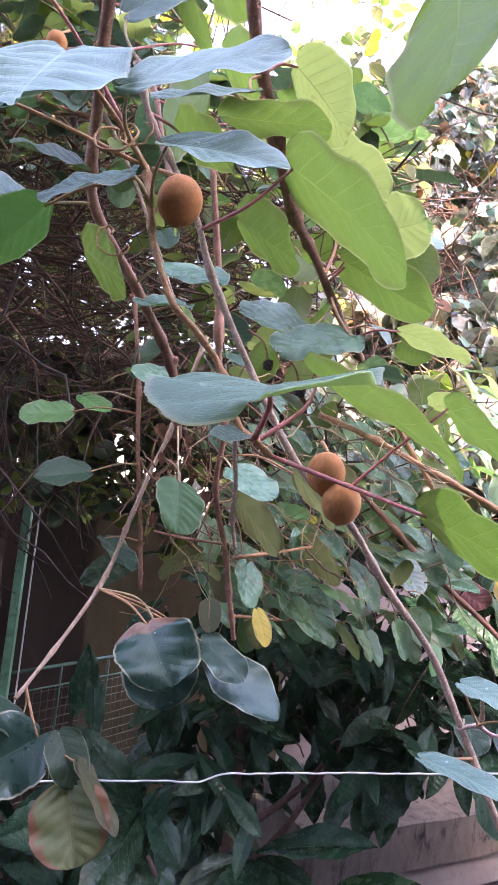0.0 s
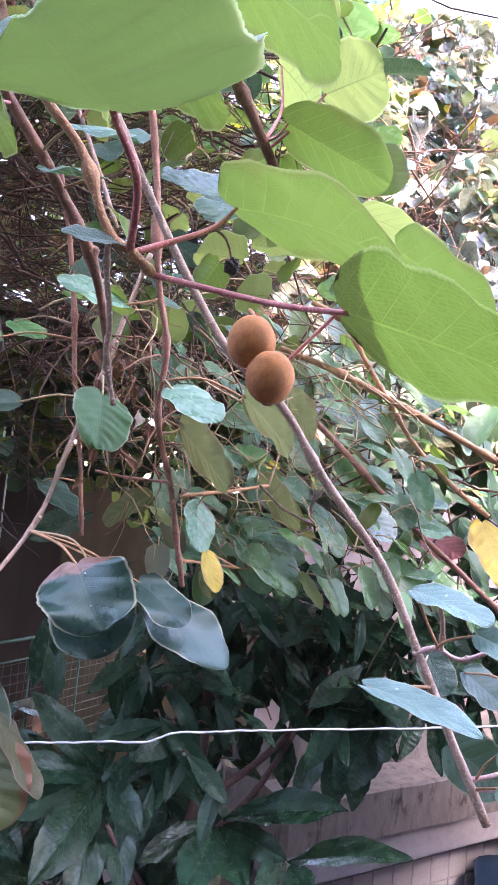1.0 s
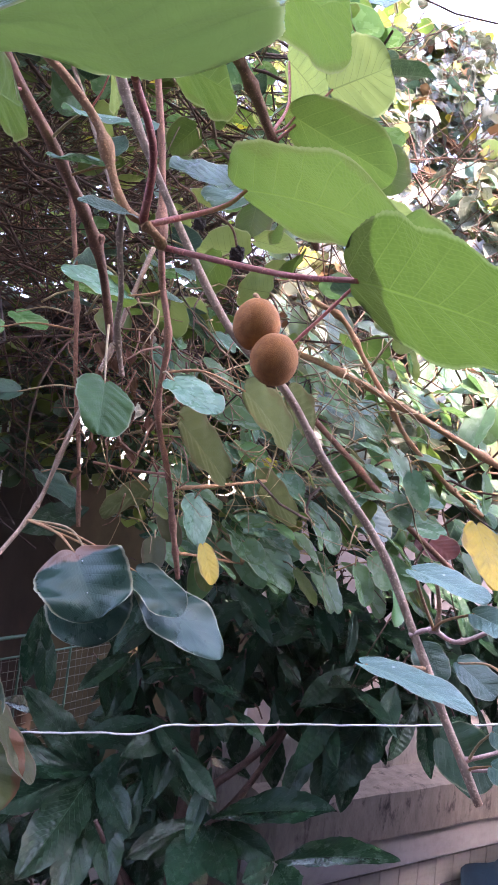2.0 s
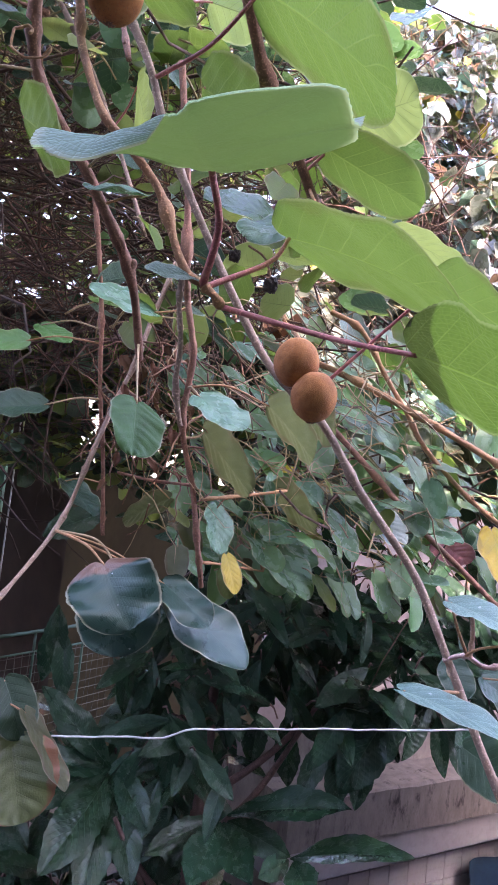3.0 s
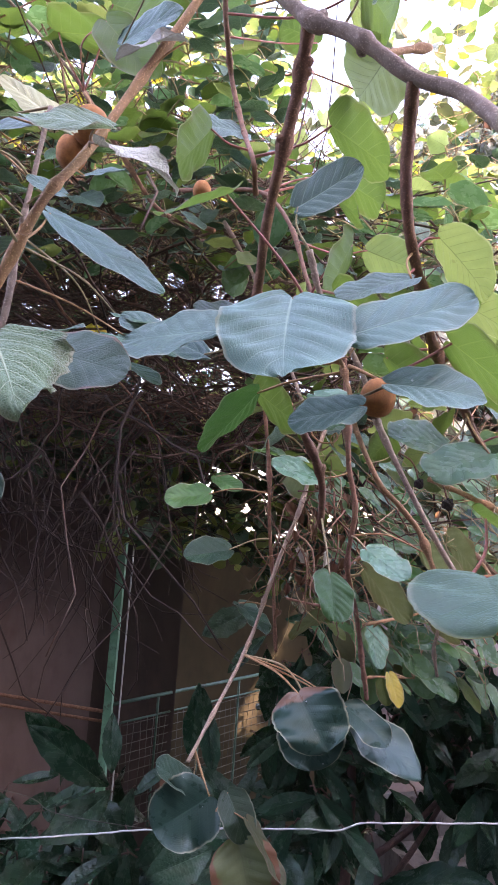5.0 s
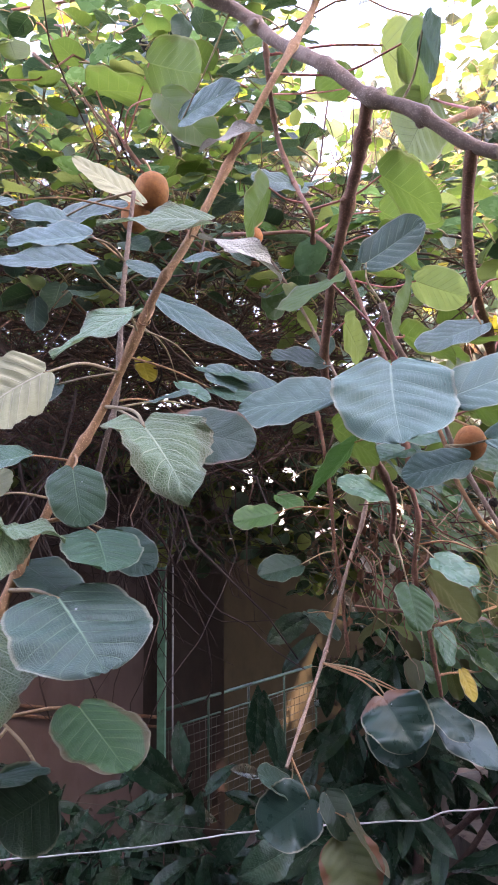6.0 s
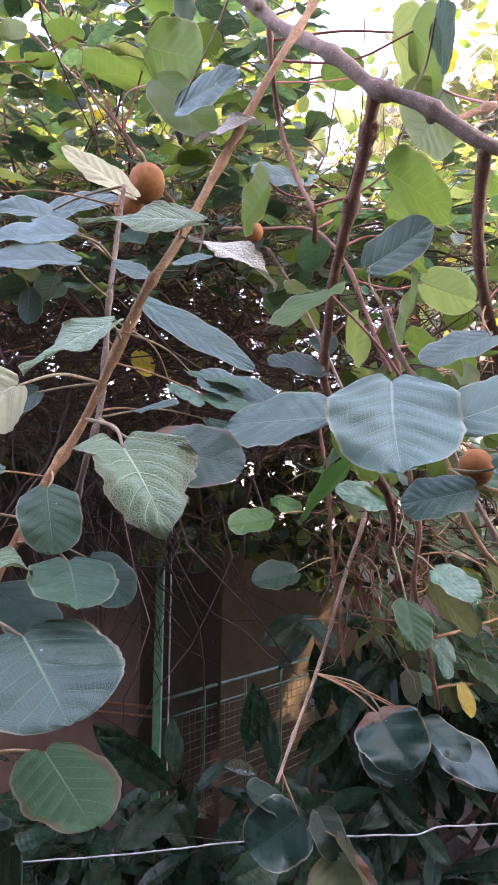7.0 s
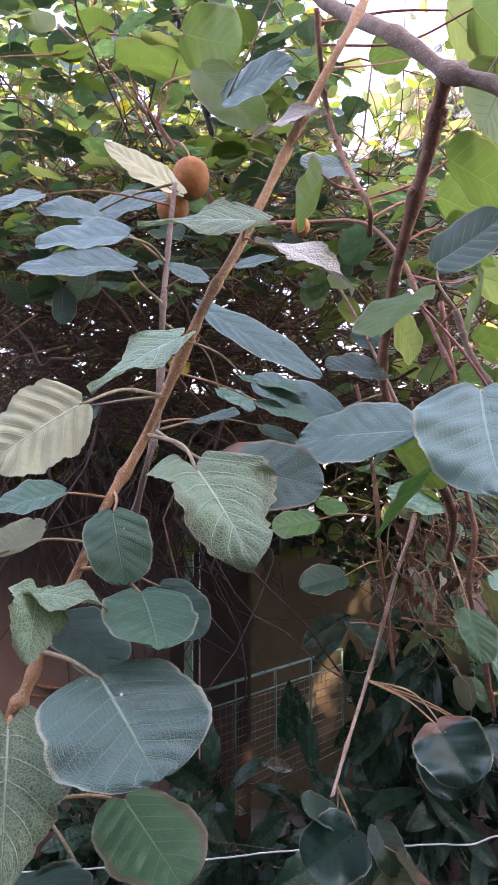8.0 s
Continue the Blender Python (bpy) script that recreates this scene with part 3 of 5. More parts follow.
cane_9 = cane("side_cane", "dark twining kiwi stem hanging beside dead stalks", 0.006, 0.005, "dark", (-0.13, 1.33, 2.15), (-0.1, 1.36, 1.97), (-0.084, 1.383, 1.824), (-0.077, 1.404, 1.774), (-0.058, 1.427, 1.684), (-0.065, 1.473, 1.573), (-0.036, 1.519, 1.467), (-0.011, 1.557, 1.345), (0.003, 1.582, 1.277))
cane_10 = cane("side_cane", "thin dark red stem hanging in the shade", 0.0045, 0.004, "dark", (-0.293, 1.517, 2.02), (-0.27, 1.538, 1.92), (-0.248, 1.57, 1.761), (-0.241, 1.603, 1.645), (-0.224, 1.649, 1.503), (-0.208, 1.674, 1.347))
cane_11 = cane("side_twig", "short reddish side twig", 0.003, 0.0025, "dark", (-0.191, 1.649, 1.477), (-0.121, 1.628, 1.469), (-0.034, 1.574, 1.468))
cane_12 = cane("side_twig", "short tan side twig", 0.0035, 0.0025, "tan", (-0.019, 1.542, 1.443), (0.058, 1.576, 1.458), (0.151, 1.627, 1.479))
cane_13 = cane("side_twig", "short tan side twig with leaves", 0.003, 0.002, "tan", (-0.002, 1.58, 1.324), (0.04, 1.637, 1.318), (0.129, 1.721, 1.305))
cane_14 = cane("far_cane", "sunlit tan cane among the far leaves", 0.0075, 0.0068, "tan", (0.168, 1.838, 1.802), (0.255, 1.768, 1.759), (0.325, 1.719, 1.721), (0.421, 1.693, 1.672), (0.537, 1.699, 1.623), (0.664, 1.698, 1.561), (0.805, 1.692, 1.479))
cane_15 = cane("far_cane", "thin tan cane bending down through leaves", 0.006, 0.005, "tan", (0.219, 1.735, 1.887), (0.289, 1.721, 1.848), (0.347, 1.719, 1.76), (0.402, 1.714, 1.679), (0.459, 1.721, 1.601), (0.554, 1.718, 1.513), (0.631, 1.717, 1.46))
cane_16 = cane("far_cane", "dark bare cane crossing behind leaves", 0.007, 0.006, "dark", (0.245, 1.802, 1.648), (0.382, 1.778, 1.52), (0.466, 1.78, 1.441), (0.589, 1.777, 1.341), (0.725, 1.774, 1.231))
cane_17 = cane("far_cane", "thin dark twig dropping from the top cane", 0.005, 0.004, "dark", (-0.363, 1.045, 2.576), (-0.358, 1.076, 2.512), (-0.347, 1.123, 2.441), (-0.317, 1.103, 2.331), (-0.285, 1.007, 2.218), (-0.281, 1.048, 2.182))
cane_18 = cane("far_cane", "black painted wire support among the leaves", 0.011, 0.011, "black", (-0.856, 1.93, 3.362), (-0.789, 2.02, 3.185), (-0.721, 2.089, 2.923), (-0.657, 2.196, 2.729), (-0.564, 2.295, 2.539))
cane_19 = cane("far_cane", "dark twig bending through the leaves", 0.0038, 0.0036, "dark", (-0.478, 1.32, 2.326), (-0.389, 1.263, 2.299), (-0.285, 1.206, 2.269), (-0.224, 1.149, 2.178), (-0.19, 1.096, 2.065), (-0.158, 1.041, 1.955))
cane_20 = cane("far_cane", "grey-brown cane behind the leaves", 0.0042, 0.004, "purple", (-0.397, 1.528, 2.36), (-0.327, 1.522, 2.245), (-0.265, 1.517, 2.12), (-0.178, 1.513, 1.919))
cane_21 = cane("far_cane", "thin grey-brown cane below the leaf roof", 0.0045, 0.004, "purple", (-1.067, 1.626, 3.032), (-0.925, 1.661, 2.898), (-0.789, 1.652, 2.739), (-0.632, 1.651, 2.587))
cane_22 = cane("far_cane", "dark cane below the leaf roof", 0.006, 0.005, "dark", (-0.741, 1.44, 2.627), (-0.631, 1.488, 2.471), (-0.549, 1.536, 2.379), (-0.418, 1.528, 2.335))
cane_23 = cane("far_cane", "short side shoot on the top cane", 0.005, 0.004, "tan", (-0.05, 0.792, 2.256), (-0.093, 0.757, 2.223), (-0.113, 0.741, 2.207))
cane_24 = cane("side_shoot", "pink side shoot on the fruiting cane", 0.0022, 0.0018, "pink", (0.216, 0.859, 1.335), (0.233, 0.853, 1.342), (0.253, 0.849, 1.335), (0.278, 0.838, 1.349), (0.313, 0.835, 1.367))
cane_25 = cane("side_shoot", "short pale side shoot on the fruiting cane", 0.0022, 0.0016, "grey", (0.237, 0.853, 1.341), (0.236, 0.848, 1.354), (0.227, 0.827, 1.372), (0.217, 0.807, 1.384))
cane_26 = cane("side_shoot", "pink side shoot near the cane's tip", 0.002, 0.0016, "pink", (0.263, 0.841, 1.244), (0.284, 0.835, 1.253), (0.324, 0.834, 1.271))
cane_27 = cane("side_shoot", "pink side shoot near the cane's tip", 0.002, 0.0016, "pink", (0.267, 0.841, 1.237), (0.285, 0.839, 1.239), (0.329, 0.83, 1.246))
# leaves: foot, way to the tip, upper side, length, width, look, where the stalk springs
leaf(cane_7, (-0.02, 0.574, 1.607), (-0.1, -0.955, -0.28), (-0.079, -0.25, 0.965), 0.096, 0.132, "under", (-0.023, 0.68, 1.585), "sheer")
leaf(cane_7, (0.035, 0.791, 1.666), (0.416, -0.794, -0.443), (0.602, -0.111, 0.79), 0.210, 0.094, "green", (-0.018, 0.68, 1.588))
leaf(cane_7, (0.09, 0.594, 1.537), (0.613, -0.675, -0.411), (0.701, 0.083, 0.708), 0.096, 0.077, "green_rusty", (-0.01, 0.689, 1.573))
leaf(cane_3, (0.084, 1.048, 1.886), (0.873, -0.124, -0.471), (0.475, 0.534, 0.7), 0.140, 0.083, "green", (0.058, 1.047, 1.862))
leaf(cane_3, (-0.012, 0.883, 2.045), (0.581, -0.14, -0.802), (0.8, 0.303, 0.517), 0.110, 0.098, "vein", (-0.044, 0.863, 2.013))
leaf(cane_3, (0.026, 0.975, 1.995), (0.769, -0.227, -0.597), (0.659, 0.187, 0.729), 0.118, 0.105, "vein", (-0.01, 0.932, 1.931))
leaf(cane_3, (0.128, 1.068, 1.939), (0.684, -0.729, -0.021), (0.453, 0.633, 0.628), 0.082, 0.095, "vein", (0.062, 1.054, 1.858))
leaf(cane_3, (0.076, 1.146, 2.021), (0.462, -0.409, -0.787), (0.888, 0.158, 0.431), 0.117, 0.106, "vein", (0.056, 1.045, 1.864))
leaf(cane_6, (-0.01, 0.792, 1.872), (0.541, -0.496, -0.679), (0.761, 0.144, 0.632), 0.185, 0.111, "green", (-0.1, 0.872, 1.833))
leaf(cane_3, (-0.082, 0.829, 1.94), (0.974, -0.192, -0.122), (0.176, -0.163, 0.971), 0.113, 0.090, "green", (-0.041, 0.871, 1.995))
leaf(cane_7, (-0.106, 0.596, 1.772), (0.992, -0.03, -0.124), (0.049, -0.7, 0.7), 0.087, 0.064, "silver", (-0.13, 0.708, 1.778))
leaf(cane_3, (0.184, 1.108, 1.815), (0.935, -0.08, -0.346), (0.42, 0.05, 0.906), 0.109, 0.076, "vein", (0.12, 1.149, 1.808))
leaf(cane_6, (0.163, 0.796, 1.649), (0.573, -0.522, -0.631), (0.749, 0.036, 0.662), 0.099, 0.069, "green", (0.075, 0.881, 1.548))
leaf(cane_7, (-0.029, 0.681, 1.59), (-0.663, -0.718, -0.212), (0.322, -0.521, 0.79), 0.040, 0.020, "blue", (-0.022, 0.68, 1.589))
leaf(cane_7, (-0.199, 0.646, 1.866), (-0.08, -0.64, -0.76), (-0.07, -0.75, 0.66), 0.132, 0.132, "silver", (-0.141, 0.726, 1.821))
leaf(cane_7, (-0.265, 0.642, 1.828), (-0.911, 0.412, -0.015), (0.045, -0.74, 0.67), 0.124, 0.088, "silver", (-0.141, 0.726, 1.821))
leaf(cane_7, (-0.141, 0.609, 1.82), (0.955, -0.046, 0.294), (-0.135, -0.732, 0.668), 0.121, 0.082, "silver", (-0.141, 0.726, 1.816))
leaf(cane_7, (-0.128, 0.603, 1.752), (-0.948, 0.21, -0.239), (-0.014, -0.62, 0.78), 0.07, 0.066, "silver", (-0.13, 0.709, 1.779))
leaf(cane_7, (-0.234, 0.76, 1.791), (-0.623, -0.026, -0.782), (-0.72, 0.25, 0.55), 0.096, 0.07, "plain_green", (-0.139, 0.723, 1.81))
leaf(cane_1, (-0.335, 0.994, 1.892), (-0.916, -0.28, 0.289), (0.38, -0.559, 0.737), 0.139, 0.097, "blue", (-0.262, 1.044, 1.926))
leaf(cane_6, (-0.206, 0.859, 2.068), (0.852, -0.218, 0.475), (-0.306, -0.937, 0.169), 0.100, 0.070, "blue", (-0.186, 0.847, 2.003))
leaf(cane_3, (-0.057, 0.802, 1.953), (-0.857, -0.338, -0.389), (-0.136, -0.618, 0.774), 0.110, 0.066, "blue", (-0.045, 0.862, 2.014))
leaf(cane_17, (-0.165, 0.996, 2.276), (0.645, -0.345, -0.681), (0.72, 0.219, 0.658), 0.136, 0.123, "green", (-0.287, 1.016, 2.227))
leaf(cane_17, (-0.356, 1.001, 2.268), (-0.308, -0.438, -0.844), (-0.951, 0.142, 0.275), 0.118, 0.107, "green", (-0.295, 1.037, 2.253))
leaf(cane_1, (-0.216, 0.942, 2.184), (-0.688, -0.452, -0.567), (-0.543, -0.18, 0.82), 0.066, 0.059, "green", (-0.236, 0.887, 2.142))
leaf(cane_7, (-0.267, 0.605, 1.952), (-0.454, -0.687, -0.568), (-0.355, -0.438, 0.825), 0.100, 0.070, "green", (-0.141, 0.726, 1.821))
leaf(cane_17, (-0.312, 1.103, 2.325), (-0.811, -0.539, -0.227), (0.307, -0.739, 0.599), 0.090, 0.081, "blue", (-0.315, 1.099, 2.327))
leaf(cane_1, (-0.165, 0.992, 2.166), (0.472, -0.533, -0.702), (0.809, -0.028, 0.587), 0.100, 0.090, "green", (-0.244, 0.914, 2.115))
leaf(cane_19, (-0.121, 0.99, 2.078), (-0.3, -0.417, -0.858), (-0.949, 0.198, 0.247), 0.124, 0.111, "green", (-0.178, 1.076, 2.025))
leaf(cane_6, (-0.144, 0.938, 1.979), (0.704, -0.487, -0.517), (0.623, 0.129, 0.771), 0.098, 0.089, "green", (-0.169, 0.857, 1.954))
leaf(cane_3, (-0.062, 0.989, 1.902), (0.663, -0.415, -0.623), (0.744, 0.243, 0.623), 0.115, 0.103, "green", (0.003, 0.955, 1.91))
leaf(cane_1, (-0.253, 0.991, 1.841), (0.639, -0.521, -0.566), (0.746, 0.404, 0.53), 0.102, 0.092, "green", (-0.235, 1.063, 1.886))
leaf(cane_3, (0.095, 0.994, 1.768), (-0.836, -0.387, -0.388), (-0.108, -0.589, 0.801), 0.113, 0.102, "teal", (0.073, 1.069, 1.847))
leaf(cane_3, (0.048, 1.052, 1.785), (-0.943, -0.332, 0.014), (0.223, -0.623, 0.75), 0.102, 0.092, "teal", (0.078, 1.077, 1.842))
leaf(cane_1, (-0.163, 1.05, 1.851), (0.864, -0.406, -0.298), (0.074, -0.523, 0.849), 0.108, 0.097, "teal", (-0.204, 1.084, 1.839))
leaf(cane_1, (-0.127, 1.089, 1.813), (-0.715, -0.636, -0.29), (0.038, -0.445, 0.895), 0.079, 0.071, "teal", (-0.181, 1.112, 1.8))
leaf(cane_9, (-0.131, 1.405, 1.749), (-0.925, -0.357, 0.128), (0.309, -0.499, 0.81), 0.114, 0.102, "teal", (-0.075, 1.408, 1.762))
leaf(cane_10, (-0.387, 1.584, 1.709), (-0.973, -0.143, -0.18), (-0.019, -0.64, 0.768), 0.105, 0.094, "fresh", (-0.245, 1.582, 1.718))
leaf(cane_10, (-0.383, 1.649, 1.757), (0.831, -0.306, -0.464), (0.248, -0.589, 0.769), 0.076, 0.069, "fresh", (-0.246, 1.573, 1.748))
leaf(cane_10, (-0.325, 1.54, 1.585), (-0.917, -0.346, -0.199), (0.063, -0.581, 0.811), 0.106, 0.095, "dark", (-0.237, 1.613, 1.615))
leaf(cane_1, (-0.116, 1.193, 1.567), (0.06, -0.583, -0.81), (0.505, -0.699, 0.506), 0.090, 0.081, "plain_green", (-0.135, 1.273, 1.665))
leaf(cane_10, (-0.311, 1.738, 1.448), (0.708, -0.386, -0.591), (0.517, -0.307, 0.799), 0.111, 0.100, "dark", (-0.218, 1.658, 1.449))
leaf(cane_11, (-0.087, 1.761, 1.436), (-0.825, -0.189, -0.533), (-0.548, 0.461, 0.698), 0.112, 0.100, "olive", (-0.121, 1.628, 1.469))
leaf(cane_9, (-0.027, 1.516, 1.567), (0.653, -0.354, -0.67), (0.747, 0.423, 0.512), 0.146, 0.132, "olive", (-0.058, 1.484, 1.547))
leaf(cane_9, (-0.037, 1.364, 1.61), (0.744, -0.417, -0.522), (0.221, -0.6, 0.769), 0.099, 0.089, "teal", (-0.061, 1.445, 1.639))
leaf(cane_9, (0.08, 1.407, 1.615), (0.608, -0.421, -0.673), (0.766, 0.349, 0.54), 0.126, 0.113, "olive", (-0.061, 1.446, 1.637))
leaf(cane_12, (0.172, 1.614, 1.656), (0.47, -0.525, -0.709), (0.844, 0.362, 0.394), 0.107, 0.096, "olive", (0.151, 1.627, 1.479))
leaf(cane_12, (0.016, 1.631, 1.43), (0.053, -0.424, -0.904), (0.72, -0.611, 0.33), 0.095, 0.085, "teal", (0.034, 1.566, 1.453))
leaf(cane_12, (0.136, 1.742, 1.48), (0.678, -0.534, -0.506), (0.682, 0.434, 0.589), 0.132, 0.119, "olive", (0.151, 1.627, 1.479))
leaf(cane_16, (0.44, 2.082, 1.438), (0.879, -0.316, -0.356), (-0.05, -0.866, 0.497), 0.116, 0.104, "dark", None)
leaf(cane_13, (0.1, 1.812, 1.377), (0.634, -0.429, -0.643), (0.556, -0.4, 0.729), 0.196, 0.177, "teal", (0.129, 1.721, 1.305))
leaf(cane_13, (0.112, 1.855, 1.395), (0.941, -0.267, -0.208), (0.088, -0.511, 0.855), 0.103, 0.093, "teal", (0.129, 1.721, 1.305))
leaf(cane_13, (0.191, 1.903, 1.369), (0.53, -0.649, -0.545), (0.362, -0.522, 0.772), 0.110, 0.099, "teal", (0.129, 1.721, 1.305))
leaf(cane_13, (0.042, 1.534, 1.346), (0.352, -0.195, -0.915), (0.5, -0.75, 0.45), 0.072, 0.044, "yellow", (0.105, 1.704, 1.308))
leaf(cane_16, (0.623, 2.078, 1.397), (0.527, -0.737, -0.424), (-0.238, -0.627, 0.741), 0.111, 0.100, "red", None)
leaf(cane_16, (0.754, 2.045, 1.442), (0.197, -0.408, -0.892), (0.434, -0.785, 0.443), 0.176, 0.159, "yellow", None)
leaf(cane_16, (0.156, 2.068, 1.557), (0.609, -0.703, -0.368), (0.083, -0.42, 0.904), 0.075, 0.067, "yellow", (0.245, 1.802, 1.648))
leaf(cane_24, (0.195, 0.797, 1.393), (0.701, -0.666, -0.256), (-0.01, -0.383, 0.924), 0.059, 0.036, "silver", (0.234, 0.848, 1.34))
leaf(cane_24, (0.236, 0.778, 1.368), (0.538, -0.82, -0.195), (-0.548, -0.435, 0.715), 0.040, 0.023, "silver", (0.232, 0.848, 1.337))
leaf(cane_6, (0.17, 0.819, 1.316), (0.867, -0.453, -0.209), (0.063, -0.326, 0.943), 0.087, 0.036, "silver", (0.225, 0.849, 1.309))
leaf(cane_6, (0.31, 1.099, 1.286), (0.434, -0.428, -0.793), (-0.027, -0.89, 0.455), 0.048, 0.043, "dark", (0.229, 0.855, 1.317))
leaf(cane_26, (0.356, 1.099, 1.27), (0.746, -0.319, -0.585), (0.204, -0.719, 0.664), 0.055, 0.051, "dark", (0.319, 0.835, 1.269))
leaf(cane_6, (0.381, 1.199, 1.152), (0.864, -0.242, -0.44), (-0.164, -0.966, 0.199), 0.083, 0.076, "dark", None)
leaf(cane_26, (0.27, 0.805, 1.279), (0.471, -0.863, -0.183), (-0.733, -0.525, 0.433), 0.024, 0.020, "silver", (0.268, 0.841, 1.244))
leaf(cane_27, (0.27, 0.804, 1.254), (0.537, -0.834, -0.128), (-0.713, -0.559, 0.423), 0.024, 0.020, "silver", (0.269, 0.841, 1.235))
leaf(cane_2, (-0.154, 1.359, 1.326), (0.43, -0.527, -0.733), (-0.021, -0.832, 0.555), 0.118, 0.139, "burnt", (-0.255, 1.52, 1.363))
leaf(cane_2, (-0.130, 1.404, 1.301), (0.099, -0.326, -0.94), (0.164, -0.927, 0.337), 0.123, 0.133, "wet", (-0.239, 1.521, 1.351))
leaf(cane_2, (-0.059, 1.383, 1.304), (0.783, -0.375, -0.496), (0.164, -0.638, 0.752), 0.104, 0.072, "wet", (-0.255, 1.52, 1.363))
leaf(cane_2, (-0.055, 1.406, 1.293), (0.753, -0.204, -0.625), (0.431, -0.55, 0.716), 0.182, 0.109, "wet", (-0.239, 1.521, 1.351))
leaf(cane_2, (-0.308, 1.334, 1.132), (-0.785, -0.372, -0.495), (0.179, -0.924, 0.337), 0.117, 0.129, "wet", (-0.357, 1.376, 1.173))
leaf(cane_2, (-0.347, 1.355, 1.14), (-0.722, -0.498, 0.48), (0.64, -0.31, 0.704), 0.089, 0.071, "dark", (-0.357, 1.376, 1.173))
leaf(cane_2, (-0.275, 1.328, 1.145), (0.491, -0.222, -0.842), (0.423, -0.784, 0.454), 0.089, 0.071, "dark", (-0.294, 1.324, 1.111))
leaf(cane_2, (-0.234, 1.308, 1.107), (0.612, -0.14, -0.778), (0.762, -0.133, 0.634), 0.125, 0.063, "olive", (-0.294, 1.324, 1.111))
leaf(cane_2, (-0.248, 1.308, 1.069), (0.324, -0.401, -0.857), (0.128, -0.903, 0.409), 0.114, 0.123, "burnt2", (-0.294, 1.324, 1.111))
leaf(cane_4, (-0.525, 0.497, 1.621), (0.624, -0.47, -0.624), (0.372, -0.523, 0.766), 0.093, 0.132, "blue", (-0.617, 0.591, 1.619))
leaf(cane_4, (-0.515, 0.532, 1.515), (0.712, -0.476, -0.517), (0.399, -0.332, 0.855), 0.083, 0.091, "green2", (-0.614, 0.573, 1.491))
leaf(cane_4, (-0.512, 0.563, 1.679), (0.458, -0.781, -0.425), (0.196, -0.378, 0.905), 0.081, 0.08, "deep", (-0.606, 0.637, 1.698))
leaf(cane_4, (-0.508, 0.614, 1.678), (0.73, -0.171, -0.662), (0.38, -0.704, 0.601), 0.063, 0.055, "dark", (-0.606, 0.637, 1.698))
leaf(cane_4, (-0.554, 0.608, 1.749), (0.296, -0.481, -0.825), (0.292, -0.777, 0.557), 0.078, 0.063, "deep", (-0.567, 0.658, 1.772))
leaf(cane_4, (-0.463, 0.565, 1.788), (0.485, -0.543, -0.685), (0.435, -0.53, 0.728), 0.118, 0.121, "jag", (-0.541, 0.679, 1.828))
leaf(cane_5, (-0.451, 0.627, 1.795), (0.981, -0.058, -0.185), (0.057, -0.827, 0.56), 0.102, 0.078, "brownish", (-0.509, 0.765, 1.847))
leaf(cane_4, (-0.478, 0.547, 1.903), (-0.719, -0.38, -0.582), (-0.242, -0.649, 0.722), 0.091, 0.059, "jag", (-0.493, 0.659, 1.919))
leaf(cane_4, (-0.49, 0.72, 1.981), (0.833, 0.205, -0.514), (0.516, -0.623, 0.588), 0.16, 0.06, "blue", (-0.493, 0.659, 1.919))
leaf(cane_4, (-0.572, 0.565, 1.849), (-0.785, -0.271, -0.558), (0.032, -0.916, 0.4), 0.094, 0.09, "pale", (-0.534, 0.648, 1.88))
leaf(cane_4, (-0.421, 0.66, 2.054), (-0.976, -0.202, -0.079), (0.085, -0.692, 0.717), 0.123, 0.065, "jag", (-0.447, 0.692, 2.049))
leaf(cane_5, (-0.571, 0.706, 2.027), (-0.977, -0.198, -0.074), (0.077, -0.659, 0.748), 0.128, 0.076, "blue", (-0.55, 0.798, 2.009))
leaf(cane_5, (-0.594, 0.759, 2.086), (-0.965, -0.202, -0.17), (0.011, -0.675, 0.738), 0.11, 0.089, "blue", (-0.553, 0.809, 2.061))
leaf(cane_5, (-0.576, 0.971, 2.237), (-0.836, -0.222, 0.502), (0.501, -0.682, 0.532), 0.137, 0.069, "pale", (-0.547, 0.821, 2.164))
leaf(cane_4, (-0.417, 0.648, 2.025), (0.814, -0.199, -0.546), (0.186, -0.55, 0.8), 0.116, 0.045, "dead", (-0.447, 0.692, 2.049))
leaf(cane_4, (-0.345, 0.713, 2.196), (-0.964, 0.245, -0.108), (-0.15, -0.7, 0.7), 0.091, 0.04, "dead", (-0.388, 0.713, 2.153))
leaf(cane_0, (-0.498, 0.94, 2.365), (0.881, -0.457, 0.123), (-0.45, -0.863, 0.231), 0.119, 0.071, "blue", (-0.402, 0.879, 2.51))
leaf(cane_4, (-0.653, 0.57, 1.71), (0.731, -0.474, 0.491), (-0.37, 0.333, 0.867), 0.069, 0.055, "pale", (-0.604, 0.648, 1.72))
leaf(cane_4, (-0.584, 0.509, 1.685), (0.066, -0.597, -0.799), (0.775, -0.474, 0.418), 0.06, 0.055, "jag", (-0.614, 0.627, 1.677))
leaf(cane_4, (-0.583, 0.51, 1.685), (0.985, -0.024, -0.172), (0.161, -0.246, 0.956), 0.061, 0.047, "jag", (-0.614, 0.627, 1.677))
leaf(cane_4, (-0.616, 0.637, 1.642), (0.822, -0.243, -0.515), (0.391, -0.436, 0.81), 0.084, 0.075, "dark", (-0.609, 0.617, 1.673))
leaf(cane_4, (-0.59, 0.476, 1.588), (0.254, -0.62, -0.74), (0.5, -0.6, 0.62), 0.115, 0.1, "jag", (-0.628, 0.554, 1.573))
